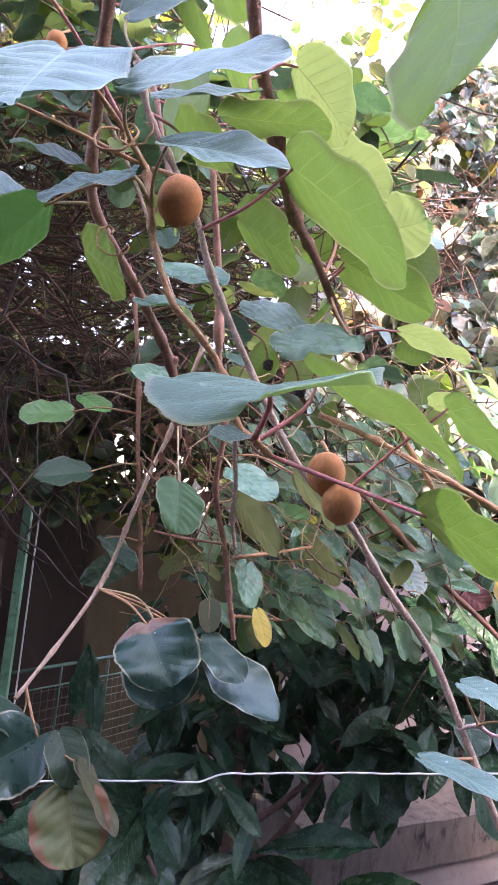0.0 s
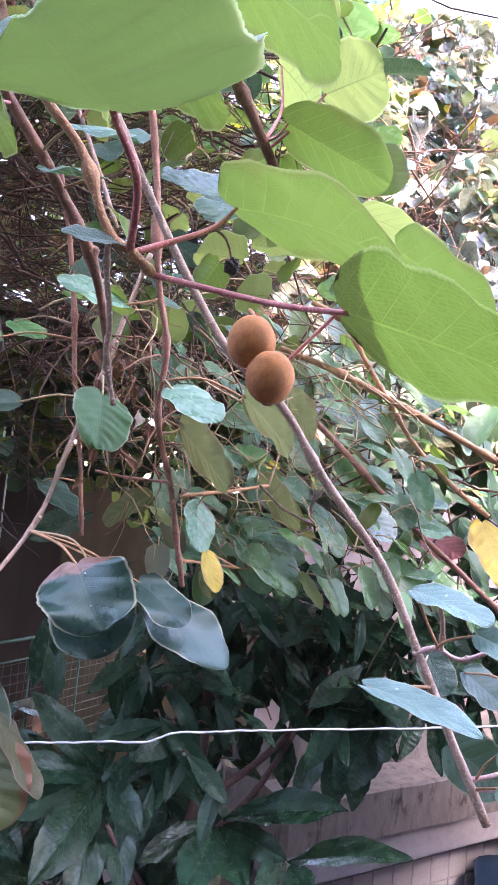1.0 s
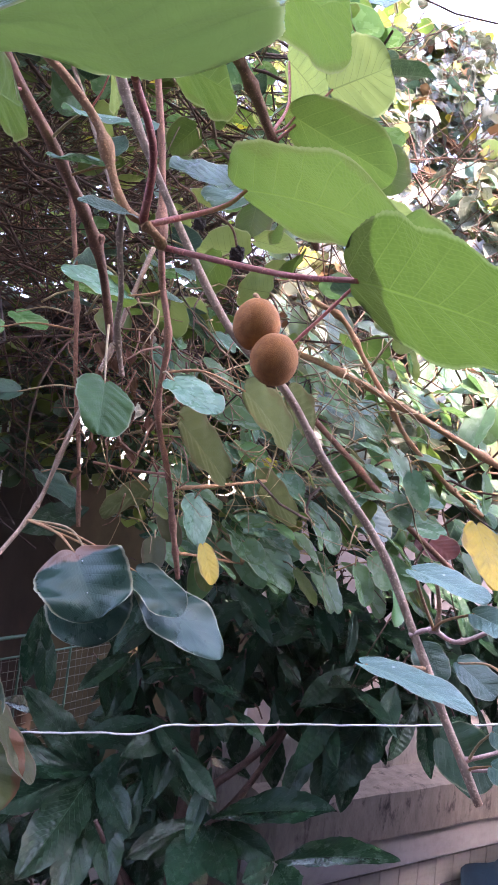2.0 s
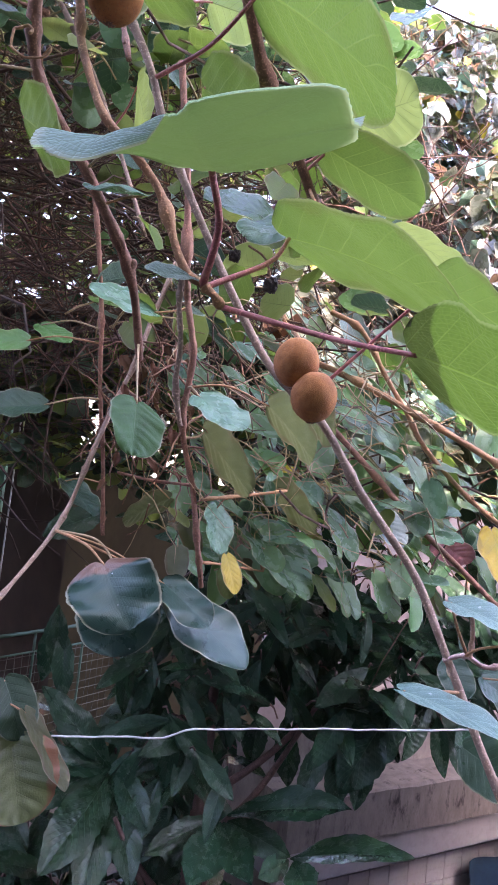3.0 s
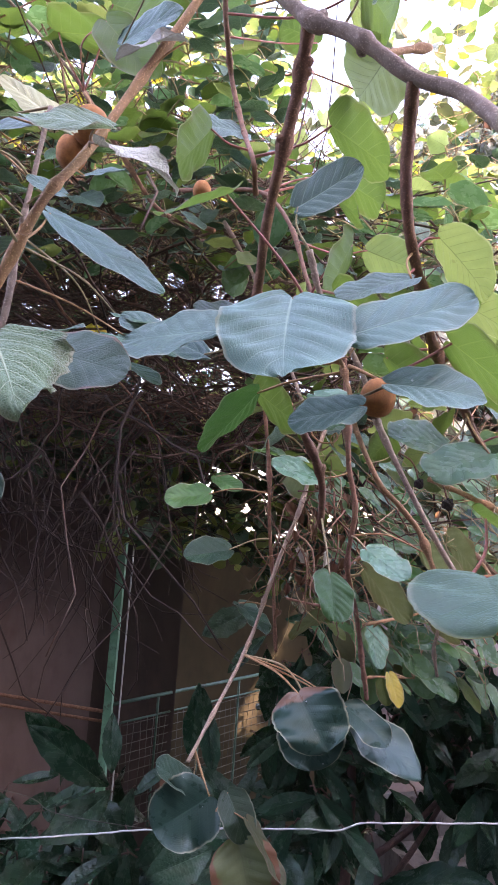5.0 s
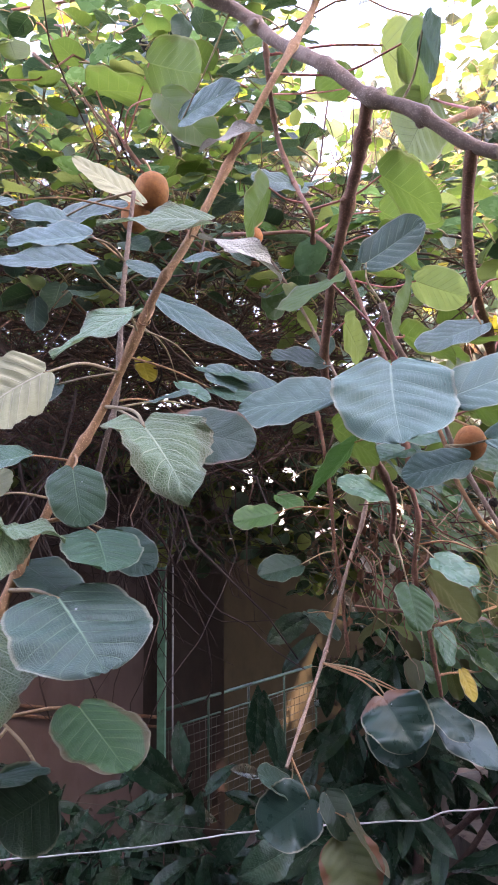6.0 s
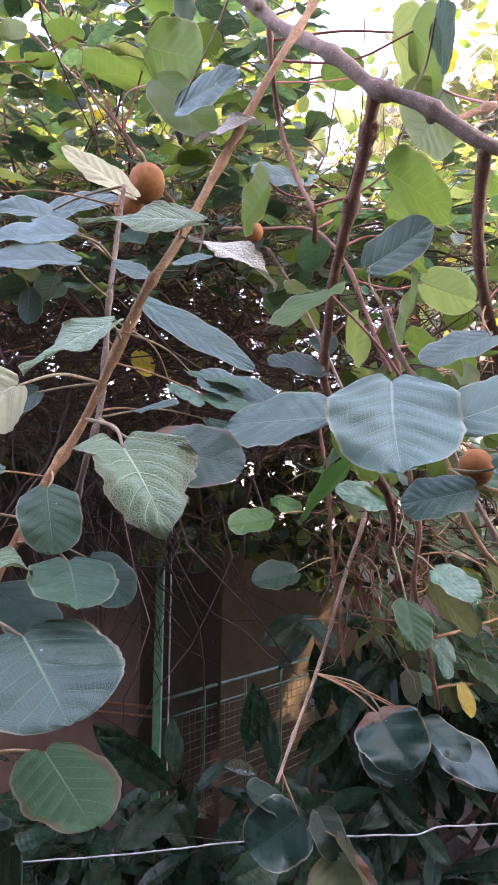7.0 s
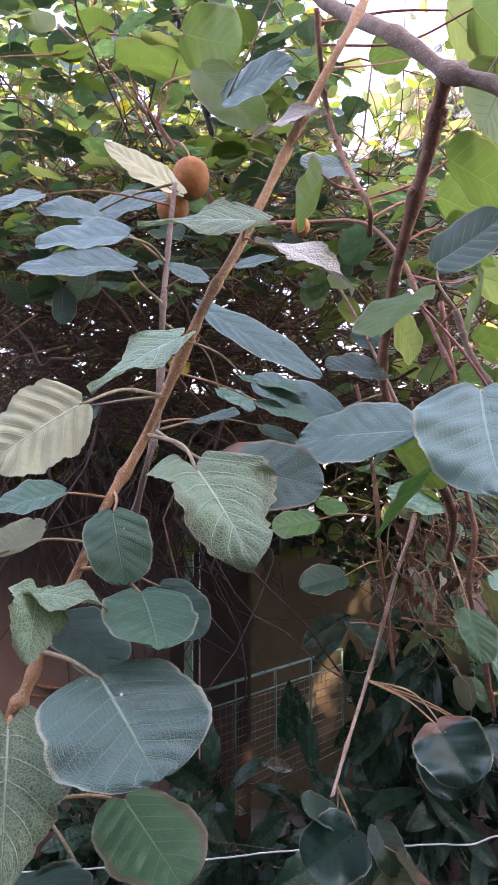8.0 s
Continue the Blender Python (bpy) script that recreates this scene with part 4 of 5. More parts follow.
leaf(cane_4, (-0.609, 0.523, 1.451), (0.808, -0.553, 0.203), (-0.049, 0.15, 0.988), 0.095, 0.077, "dark", (-0.601, 0.563, 1.484))
leaf(cane_4, (-0.618, 0.64, 1.769), (-0.874, -0.396, -0.282), (-0.029, -0.537, 0.843), 0.066, 0.058, "deep", (-0.582, 0.658, 1.767))
leaf(cane_4, (-0.625, 0.738, 1.873), (-0.678, -0.435, -0.592), (0.017, -0.818, 0.575), 0.094, 0.056, "dark", (-0.534, 0.648, 1.874))
leaf(cane_5, (-0.683, 0.853, 2.152), (0.989, -0.051, 0.14), (-0.129, -0.767, 0.629), 0.121, 0.074, "blue", (-0.547, 0.822, 2.18))
leaf(cane_5, (-0.649, 0.833, 2.14), (-0.97, -0.181, 0.161), (0.436, -0.628, 0.645), 0.090, 0.064, "blue", (-0.553, 0.809, 2.061))
leaf(cane_5, (-0.732, 0.816, 2.173), (-0.596, -0.597, -0.537), (0.071, -0.703, 0.708), 0.067, 0.047, "blue", (-0.549, 0.817, 2.145))
leaf(cane_22, (-0.65, 1.311, 2.746), (0.816, -0.283, -0.504), (0.461, 0.822, 0.334), 0.155, 0.140, "green", (-0.741, 1.44, 2.627))
leaf(cane_22, (-0.547, 0.998, 2.452), (0.614, -0.122, -0.78), (-0.014, -0.989, 0.145), 0.153, 0.082, "green", (-0.741, 1.44, 2.627))
leaf(cane_22, (-0.81, 1.415, 2.758), (0.912, -0.285, -0.296), (0.261, -0.111, 0.959), 0.190, 0.172, "green", (-0.741, 1.44, 2.627))
leaf(cane_5, (-0.482, 0.998, 1.951), (0.861, -0.379, -0.338), (0.189, -0.354, 0.916), 0.115, 0.058, "deep", (-0.555, 0.794, 1.972))
leaf(cane_5, (-0.449, 0.944, 1.902), (0.873, -0.325, -0.363), (0.15, -0.512, 0.846), 0.099, 0.05, "deep", (-0.555, 0.785, 1.919))
leaf(cane_5, (-0.537, 1.104, 1.948), (0.821, -0.293, -0.49), (0.286, -0.568, 0.772), 0.080, 0.042, "teal", (-0.556, 0.795, 1.979))
leaf(cane_1, (-0.267, 0.994, 1.948), (-0.905, -0.424, 0.038), (0.247, -0.512, 0.822), 0.094, 0.085, "dark", (-0.262, 1.024, 1.963))
leaf(cane_5, (-0.449, 0.996, 1.872), (0.671, -0.548, -0.5), (0.324, -0.414, 0.851), 0.080, 0.048, "deep", (-0.509, 0.765, 1.847))
leaf(cane_5, (-0.519, 0.829, 1.864), (0.747, -0.664, -0.04), (-0.23, -0.321, 0.919), 0.080, 0.048, "blue", (-0.513, 0.765, 1.85))
leaf(cane_5, (-0.495, 0.777, 2.033), (-0.892, -0.412, 0.185), (0.424, -0.722, 0.547), 0.050, 0.030, "blue", (-0.55, 0.798, 2.027))
leaf(cane_4, (-0.45, 0.713, 2.024), (0.989, -0.054, 0.139), (-0.285, -0.629, 0.723), 0.049, 0.030, "blue", (-0.457, 0.681, 2.02))
leaf(cane_4, (-0.54, 0.531, 1.437), (-0.823, -0.348, -0.449), (0.529, -0.7, 0.479), 0.055, 0.083, "dark", (-0.614, 0.573, 1.491))
leaf(cane_17, (-0.123, 0.989, 2.511), (0.278, -0.393, -0.876), (0.949, 0.219, 0.226), 0.137, 0.124, "green", (-0.359, 1.069, 2.528))
leaf(cane_17, (-0.143, 1.095, 2.589), (0.378, -0.344, -0.86), (0.915, 0.229, 0.332), 0.157, 0.141, "vein", (-0.362, 1.056, 2.552))
leaf(cane_23, (-0.076, 0.988, 2.406), (-0.321, -0.32, -0.891), (-0.578, 0.809, -0.109), 0.140, 0.125, "vein", (-0.05, 0.792, 2.256))
leaf(cane_0, (-0.136, 0.718, 2.327), (0.133, -0.44, -0.888), (0.99, 0.107, 0.09), 0.084, 0.076, "dark", (-0.163, 0.749, 2.242))
leaf(cane_17, (-0.197, 1.2, 2.576), (-0.791, -0.611, 0.035), (-0.388, 0.596, 0.703), 0.085, 0.076, "green", (-0.355, 1.082, 2.498))
leaf(cane_19, (-0.133, 1.307, 2.356), (0.642, -0.467, -0.608), (0.723, 0.416, 0.551), 0.124, 0.111, "green", (-0.285, 1.206, 2.269))
leaf(cane_19, (-0.082, 1.196, 2.158), (0.726, -0.456, -0.516), (0.629, 0.707, 0.323), 0.115, 0.081, "vein", (-0.212, 1.133, 2.144))
leaf(cane_20, (-0.211, 1.409, 2.144), (0.275, -0.462, -0.843), (0.942, 0.292, 0.165), 0.120, 0.108, "vein", (-0.265, 1.517, 2.12))
leaf(cane_0, (0.11, 0.683, 2.012), (-0.073, -0.324, -0.943), (0.838, 0.524, -0.151), 0.156, 0.156, "green", (0.023, 0.653, 2.046))
leaf(cane_22, (-0.817, 1.924, 2.202), (0.341, -0.109, -0.934), (0.581, -0.705, 0.408), 0.084, 0.076, "yellow", None)
leaf(cane_16, (0.431, 1.986, 1.462), (0.487, -0.495, -0.719), (0.086, -0.792, 0.604), 0.116, 0.085, "spotted", None)
leaf(cane_16, (0.305, 1.993, 1.727), (0.600, -0.527, -0.602), (0.030, -0.737, 0.675), 0.112, 0.075, "blue", None)
leaf(cane_16, (0.536, 2.002, 1.437), (0.769, -0.573, -0.283), (-0.177, -0.617, 0.767), 0.110, 0.075, "teal", None)
fruit((0.059, 0.847, 1.578), 0.0205, (0.056, 0.878, 1.613), (0.2, 0))
fruit((0.076, 0.84, 1.549), 0.0205, (0.065, 0.872, 1.574), (0.35, 0))
fruit((-0.104, 0.695, 1.779), 0.0195, (-0.134, 0.724, 1.819), (0.15, 0.1))
fruit((-0.579, 1.064, 2.305), 0.033, (-0.6, 1.075, 2.375), (0.1, 0))
fruit((-0.617, 1.092, 2.271), 0.029, (-0.605, 1.08, 2.34), (0.2, 0))
fruit((-0.4, 1.21, 2.27), 0.018, (-0.386, 1.231, 2.311), (0.1, 0))
fruit((-0.891, 2.18, 3.342), 0.022, (-0.871, 2.18, 3.414), (0, 0))

# ---- ground and buildings ----
verts, faces = [], []
N = 60
for i in range(N + 1):
    for j in range(N + 1):
        x, y = -400 + 800 * i / N, -400 + 800 * j / N
        verts.append((x, y, -1.6 + (0.1 * noise.noise(Vector((x, y, 0)) * 0.05) if abs(x) + abs(y) > 40 else 0)))
for i in range(N):
    for j in range(N):
        a = i * (N + 1) + j
        faces.append((a, a + N + 1, a + N + 2, a + 1))
tagged(part("ground", shape("ground", verts, faces), SOIL, None), "dark soil of the garden far below the vine", "ground", kind="structure")


def wall(name, label, material, lo, hi):
    verts, faces = [], []
    box_into(verts, faces, lo, hi)
    return tagged(part(name, shape(name, verts, faces, False), material, None), label, "wall", kind="structure")


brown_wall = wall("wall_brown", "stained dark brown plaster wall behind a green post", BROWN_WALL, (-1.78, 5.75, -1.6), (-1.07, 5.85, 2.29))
rosy_brown_wall = wall("wall_rosy_brown", "stained rosy brown plaster wall beside a green post", ROSY_BROWN, (-5.0, 5.42, -1.6), (-1.68, 5.55, 2.2))
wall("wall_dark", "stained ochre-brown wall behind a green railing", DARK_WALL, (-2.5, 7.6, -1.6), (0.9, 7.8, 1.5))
wall("wall_pale", "pale plaster house wall behind the leaves", PALE_WALL, (0.62, 6.2, -1.6), (6.0, 6.45, 2.9))
wall("wall_rosy", "faded rosy upper wall behind the hedge", ROSE_WALL, (0.45, 6.2, 2.9), (6.0, 6.45, 4.2))
wall("wall_rosy_upper", "faded rosy upper wall of the house behind the hedge", ROSE_WALL, (2.4, 6.2, 4.2), (6.0, 6.45, 7.2))
for w in (brown_wall, rosy_brown_wall):
    for v in w.data.vertices:
        if v.co.x > -1.75 and v.co.y > (5.8 if w is brown_wall else 5.5):
            v.co.x -= 0.08
# unseen walls added behind the viewer, heights set to block or admit sun
wall("light_block", "unseen dull wall added behind the viewer to block the sun", DULL_WALL, (-1.6, -1.9, -1.6), (2.2, -1.7, 7.6))
wall("light_block_left", "unseen dull wall added behind the viewer to limit sky light", DULL_WALL, (-5.0, -1.9, -1.6), (-1.6, -1.7, 4.6))
wall("light_block_low", "unseen lower wall added behind the viewer, lets sun reach the hedge", DULL_WALL, (2.2, -1.9, -1.6), (3.1, -1.7, 5.15))
wall("light_block_mid", "unseen middle wall added behind the viewer to block the sun", DULL_WALL, (3.1, -1.9, -1.6), (6.0, -1.7, 7.9))
wall("light_block_tall", "unseen tall wall added behind the viewer to block the sun", DULL_WALL, (4.4, -2.2, -1.6), (6.4, -1.95, 14.5))
# slab added behind the shrubs to keep sky light off the walls below
wall("shade_eave", "hidden dull slab added to shade the dark wall", DULL_WALL, (-5.0, 3.8, 2.3), (0.6, 7.59, 2.36))
# unseen side walls, added to close the space in and cut low sky light
wall("wall_side", "unseen plain wall added to close in the vine's side", DULL_WALL, (-4.0, -1.7, -1.6), (-3.8, 5.2, 3.0))
wall("wall_far_side", "unseen plain wall added to close in the hedge's side", DULL_WALL, (5.0, -1.7, -1.6), (5.2, 6.2, 2.4))

# concrete ledge with a tiled wall below
ledge = thing("concrete_ledge", "weathered concrete ledge with black stains and white soffit", "ledge", (0.927, 4.582, -0.332))
turn = math.atan2(0.781, 1.5)
ledge.rotation_euler = (0, 0, turn)
verts, faces = [], []
n_along = 40
rng = random.Random(3)
for i in range(n_along + 1):
    x = -0.26 + 3.9 * i / n_along
    for y, z in ((0, -0.30), (0, -0.015), (0.02, 0.0), (0.35, 0.0), (0.35, -0.30)):
        verts.append((x, y + rng.uniform(-0.004, 0.004), z + rng.uniform(-0.006, 0.006)))
for i in range(n_along):
    for k in range(5):
        a, b = i * 5 + k, i * 5 + (k + 1) % 5
        faces.append((a, a + 5, b + 5, b))
faces += [tuple(range(5)), tuple(n_along * 5 + k for k in reversed(range(5)))]
part("slab", shape("slab", verts, faces, False), CONCRETE, ledge)
verts, faces = [], []
box_into(verts, faces, (-0.26, 0.05, -0.52), (3.4, 0.34, -0.305))
part("soffit", shape("soffit", verts, faces, False), SOFFIT, ledge, "white painted soffit")
tile_wall = tagged(part("wall_tiled", shape("wall_tiled", *(lambda v, f: (box_into(v, f, (-0.5, 0.36, -1.4), (3.4, 0.5, 0.25)), (v, f))[1])([], [])), CONCRETE, None), "tiled wall below the concrete ledge", "wall", kind="structure")
tile_wall.matrix_basis = pose(0.927, 4.582, -0.332, 0, 0, math.degrees(turn))
verts, faces = [], []
box_into(verts, faces, (0.004, 0, 0.004), (0.186, 0.012, 0.196))
tile_me = shape("tile", verts, faces, False)
for i in range(17):
    for j in range(4):
        t = part("tile", tile_me, TILE, tile_wall)
        t.location = (0.0 + i * 0.19, 0.347, -0.73 - j * 0.2)
sheet = thing("plastic_sheet", "dark blue plastic sheet hanging under the ledge", "sheet", (2.293, 5.519, -1.69))
verts, faces = [], []
for i in range(13):
    for j in range(9):
        verts.append((i * 0.09, 0.03 * math.sin(i * 1.3) + 0.02 * math.sin(j), j * 0.075))
for i in range(12):
    for j in range(8):
        a = i * 9 + j
        faces.append((a, a + 9, a + 10, a + 1))
s = part("sheet", shape("sheet", verts, faces), BLUE_PLASTIC, sheet)
sheet.rotation_euler = (0, 0, turn)

# green railing with wire mesh
rail = thing("green_railing", "worn green metal railing with wire mesh below", "railing", (-1.479, 5.194, 0.261))


def rod(name, a, b, r, parent, material, sides=8, label=""):
    verts, faces = [], []
    a, b = Vector(a), Vector(b)
    tube_into(verts, faces, [a.lerp(b, k / 6) for k in range(7)], lambda s: r, sides)
    return part(name, shape(name, verts, faces, sides > 4), material, parent, label)


RUN = Vector((1.17, 1.75, 0.0))
rod("post", (0, 0, -1.85), (0, 0, 2.0), 0.042, rail, GREEN_PAINT, 4)
rod("stay", (0.085, 0.02, -1.0), (0.075, 0.02, 2.0), 0.007, rail, WIRE_METAL, 6, "thin pale stay beside the post")
rod("top_rail", (0, 0, 0), RUN, 0.015, rail, SHADED_GREEN)
rod("lower_rail", (0.02, 0.03, -0.15), Vector((0.02, 0.03, -0.15)) + RUN, 0.009, rail, SHADED_GREEN)
rod("side_rail", (0, 0, -0.05), (-1.6, 0.25, -0.02), 0.014, rail, BARKS["litter"])
rod("side_rail", (0, 0, -0.12), (-1.6, 0.25, -0.1), 0.012, rail, BARKS["litter"])
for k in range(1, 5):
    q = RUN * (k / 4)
    rod("upright", q, q + Vector((0, 0, -1.0)), 0.011, rail, SHADED_GREEN)
verts, faces = [], []
rng = random.Random(5)
for k in range(30):
    q = RUN * ((k + 0.5) / 30) + Vector((0.02, 0.03, 0))
    w = Vector((rng.uniform(-0.014, 0.014), rng.uniform(-0.02, 0.02), 0))
    tube_into(verts, faces, [q + Vector((0, 0, -0.16)), q + w + Vector((0, 0, -0.5)), q - w + Vector((0, 0, -1.0))], lambda s: 0.0032, 4)
for k in range(12):
    z = -0.18 - k * 0.07
    tube_into(verts, faces, [Vector((0.02, 0.03, z)) + RUN * s + Vector((0, 0, rng.uniform(-0.006, 0.006))) for s in (0, 0.25, 0.5, 0.75, 1)], lambda s: 0.0032, 4)
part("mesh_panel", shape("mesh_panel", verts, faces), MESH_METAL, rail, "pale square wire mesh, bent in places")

# plain wire in front
line_thing = thing("galvanised_wire", "kinked pale galvanised wire stretched across the plants", "wire", (-0.02, 1.66, 0.98))
verts, faces = [], []
pts = [(-3.79, 0.0, -0.41), (-2.6, 0.0, -0.29), (-1.0, 0, -0.135), (-0.42, 0, -0.052), (-0.12, 0, -0.022), (-0.03, 0, -0.016), (0.005, 0, -0.006), (0.035, 0, 0.006), (0.09, 0, 0.012), (0.3, 0, 0.032), (0.69, 0, 0.068), (2.2, 0.1, 0.2), (5.03, 0.2, 0.5)]
wire_path = glide(pts, 30)
tube_into(verts, faces, [q + Vector((0, 0, 0.0006 * math.sin(q.x * 47) + 0.0004 * math.sin(q.x * 131))) for q in wire_path], lambda s: 0.0021, 7)
part("strand", shape("strand", verts, faces), WIRE_METAL, line_thing)
verts, faces = [], []
tube_into(verts, faces, glide([(-3.79, 0.5, -0.25), (-1.2, 0.3, -0.115), (-0.7, 0.1, -0.085), (-0.45, 0.0, -0.056)], 12), lambda s: 0.001, 5)
w2 = thing("thin_wire", "thin grey wire behind the pale wire", "wire", (-0.02, 1.66, 0.98))
part("strand", shape("strand", verts, faces), MESH_METAL, w2)


# ---- foliage masses ----
def leaf_kit(form, looks, count, rows, cols, seed, ratio, veins=7.0):
    rng = random.Random(seed)
    return {k: [blade(1.0, ratio * rng.uniform(0.85, 1.15), rng, rows, cols, form, 0.02, fold=rng.uniform(0.1, 0.38), veins=veins) for _ in range(count)] for k in looks}


def scatter(parent, kit, looks, places, singles, seed, stalk_tone="stalk", reach=1.0):
    """Leaves at the places (foot, way, up, size): the nearest ones parts of their own, the rest joined."""
    rng = random.Random(seed)
    names, weights = zip(*looks)
    shared = {}
    rest = {k: ([], [], []) for k in names}
    tv, tf = [], []
    places = sorted(places, key=lambda p: (Vector(p[0]) - Vector((-0.1, 0, 1.55))).length)
    for i, (foot, way, up, size) in enumerate(places):
        look_name = rng.choices(names, weights)[0]
        form = rng.randrange(len(kit[look_name]))
        v, f, uv = kit[look_name][form]
        m = frame_of(Vector(foot) - parent.location, way, up) @ Matrix.Scale(size, 4)
        if i < singles:
            key = (look_name, form)
            if key not in shared:
                shared[key] = blade_mesh("leaf", [Vector(q) * 0.1 for q in v], f, uv)
                shared[key].materials.append(LOOKS[look_name])
            part("leaf", shared[key], None, parent).matrix_local = m @ Matrix.Scale(10.0, 4)
        else:
            bv, bf, bu = rest[look_name]
            n = len(bv)
            bv += [m @ Vector(q) for q in v]
            bf += [tuple(n + a for a in q) for q in f]
            bu += uv
        a = Vector(foot) - parent.location
        w = Vector(way).normalized()
        end = a - (w * rng.uniform(0.4, 0.9) - Vector((rng.uniform(-0.3, 0.3), rng.uniform(-0.3, 0.3), rng.uniform(-0.7, 0.0)))) * size * reach
        tube_into(tv, tf, [a, (a + end) / 2 + Vector((0, 0, 0.05 * size)), end], lambda s: 0.0012 + 0.012 * size, 4)
    for k in names:
        if rest[k][0]:
            tagged(part("leaf_mass", blade_mesh("leaf_mass", *rest[k]), LOOKS[k], parent), kind="stuff")
    tagged(part("stalk_mass", shape("stalk_mass", tv, tf), BARKS[stalk_tone], parent), kind="stuff")


def twigs(parent, starts, tone, seed, r, reach, sides=4, name="brushwood", kind="stuff"):
    rng = random.Random(seed)
    verts, faces = [], []
    for q, w in starts:
        line = [Vector(q) - parent.location]
        w = Vector(w).normalized()
        step = reach * rng.uniform(0.5, 1.3) / 7
        for _ in range(7):
            w = (w + Vector((rng.gauss(0, 0.28), rng.gauss(0, 0.28), rng.gauss(0, 0.28) - 0.03))).normalized()
            line.append(line[-1] + w * step)
        k = r * rng.uniform(0.5, 1.5)
        tube_into(verts, faces, line, lambda s: k * (1 - 0.5 * s), sides)
    return tagged(part(name, shape(name, verts, faces), BARKS[tone], parent), kind=kind)


def hang(rng):
    """A leaf that hangs with its tip down and its upper side to the open garden."""
    way = Vector((rng.gauss(0.15, 0.5), rng.gauss(-0.3, 0.3), rng.gauss(-0.8, 0.35)))
    up = Vector((rng.gauss(0.15, 0.4), rng.gauss(-0.55, 0.35), rng.gauss(0.9, 0.3)))
    return way.normalized(), up.normalized()


def face_up(rng, tilt, away=(0, -1, 0)):
    """A leaf's way and upper side, hung loosely with its upper side to the sky and its tip to the light."""
    way = Vector((rng.gauss(0, 0.8), rng.gauss(-0.5, 0.6), rng.gauss(-0.45, 0.35)))
    up = Vector((rng.gauss(0, tilt), rng.gauss(0, tilt) + away[1] * tilt * -0.6, 1))
    return way.normalized(), up.normalized()


rng = random.Random(11)
KIT = leaf_kit("kiwi", LOOKS, 5, 10, 6, 21, 0.9)
HEART = leaf_kit("heart", LOOKS, 6, 8, 4, 22, 0.95)

# leaf roof over the tangle
roof = thing("kiwi_canopy", "backlit roof of overlapping green kiwi leaves", "vine", (-0.9, 2.2, 2.6))
places = []
for _ in range(4200):
    y = rng.uniform(1.45, 4.2)
    x = rng.uniform(-0.72 * y - 0.3, 0.20 * y)
    z = 1.75 + y * (0.33 + 0.62 * rng.betavariate(1.0, 1.3))
    way = Vector((rng.gauss(0, 0.8), rng.gauss(-0.5, 0.6), rng.gauss(-0.25, 0.25))).normalized()
    up = Vector((rng.gauss(0, 0.22), rng.gauss(-0.08, 0.22), 1)).normalized()
    if x > -0.3 and z > 1.55 + 0.62 * y:
        continue
    places.append(((x, y, z), way, up, rng.uniform(0.055, 0.1)))
# backlight put into leaf colour: yellower looks far back, darker and bluer ones near
scatter(roof, KIT, (("green", 4), ("vein", 2), ("dark", 3), ("deep", 2), ("blue", 5), ("teal", 2), ("sheen", 2)), [p for p in places if p[0][1] < 2.5], 280, 31)
scatter(roof, KIT, (("green", 3), ("vein", 5), ("dark", 3), ("blue", 2), ("olive", 1), ("yellow", 0.8)), [p for p in places if p[0][1] >= 2.5], 0, 32)
starts = [((rng.uniform(-2.2, -0.5), rng.uniform(1.5, 3.6), rng.uniform(2.2, 3.6)), (rng.gauss(0, 1), rng.gauss(0, 0.5), rng.gauss(0, 0.5))) for _ in range(260)]
twigs(roof, starts, "dark", 33, 0.004, 0.7)

# tangle of dry twigs
tangle = thing("dry_twig_tangle", "dense tangle of dry brown vine twigs", "twigs", (-0.9, 2.4, 1.9))
starts = []
for _ in range(3000):
    y = rng.uniform(1.9, 3.6)
    starts.append(((rng.uniform(-0.66 * y - 0.3, 0.02 * y), y, 1.93 + rng.betavariate(1.5, 1.5) * 0.45 * y), (rng.gauss(0, 1.2), rng.gauss(0, 0.5), rng.gauss(0.05, 0.45))))
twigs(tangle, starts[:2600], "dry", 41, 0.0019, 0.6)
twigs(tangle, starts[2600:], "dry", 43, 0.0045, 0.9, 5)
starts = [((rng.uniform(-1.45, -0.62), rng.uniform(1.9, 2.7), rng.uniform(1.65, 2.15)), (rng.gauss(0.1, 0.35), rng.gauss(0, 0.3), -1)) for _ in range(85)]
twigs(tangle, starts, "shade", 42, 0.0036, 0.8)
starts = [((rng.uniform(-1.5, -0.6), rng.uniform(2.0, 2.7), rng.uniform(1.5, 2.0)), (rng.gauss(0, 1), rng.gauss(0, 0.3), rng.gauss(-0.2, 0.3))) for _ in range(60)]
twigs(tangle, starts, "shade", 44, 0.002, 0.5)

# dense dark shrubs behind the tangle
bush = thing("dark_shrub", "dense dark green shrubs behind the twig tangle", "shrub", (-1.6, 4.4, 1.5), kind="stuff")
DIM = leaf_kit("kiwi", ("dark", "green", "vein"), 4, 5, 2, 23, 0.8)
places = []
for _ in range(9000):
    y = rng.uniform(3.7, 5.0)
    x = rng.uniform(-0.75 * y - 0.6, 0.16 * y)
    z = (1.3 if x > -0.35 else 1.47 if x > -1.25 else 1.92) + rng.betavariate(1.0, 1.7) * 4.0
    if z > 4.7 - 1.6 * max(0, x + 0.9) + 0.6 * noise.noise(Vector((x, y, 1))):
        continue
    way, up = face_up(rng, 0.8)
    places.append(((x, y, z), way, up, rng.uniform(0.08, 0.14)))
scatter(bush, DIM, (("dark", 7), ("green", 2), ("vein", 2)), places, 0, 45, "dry")

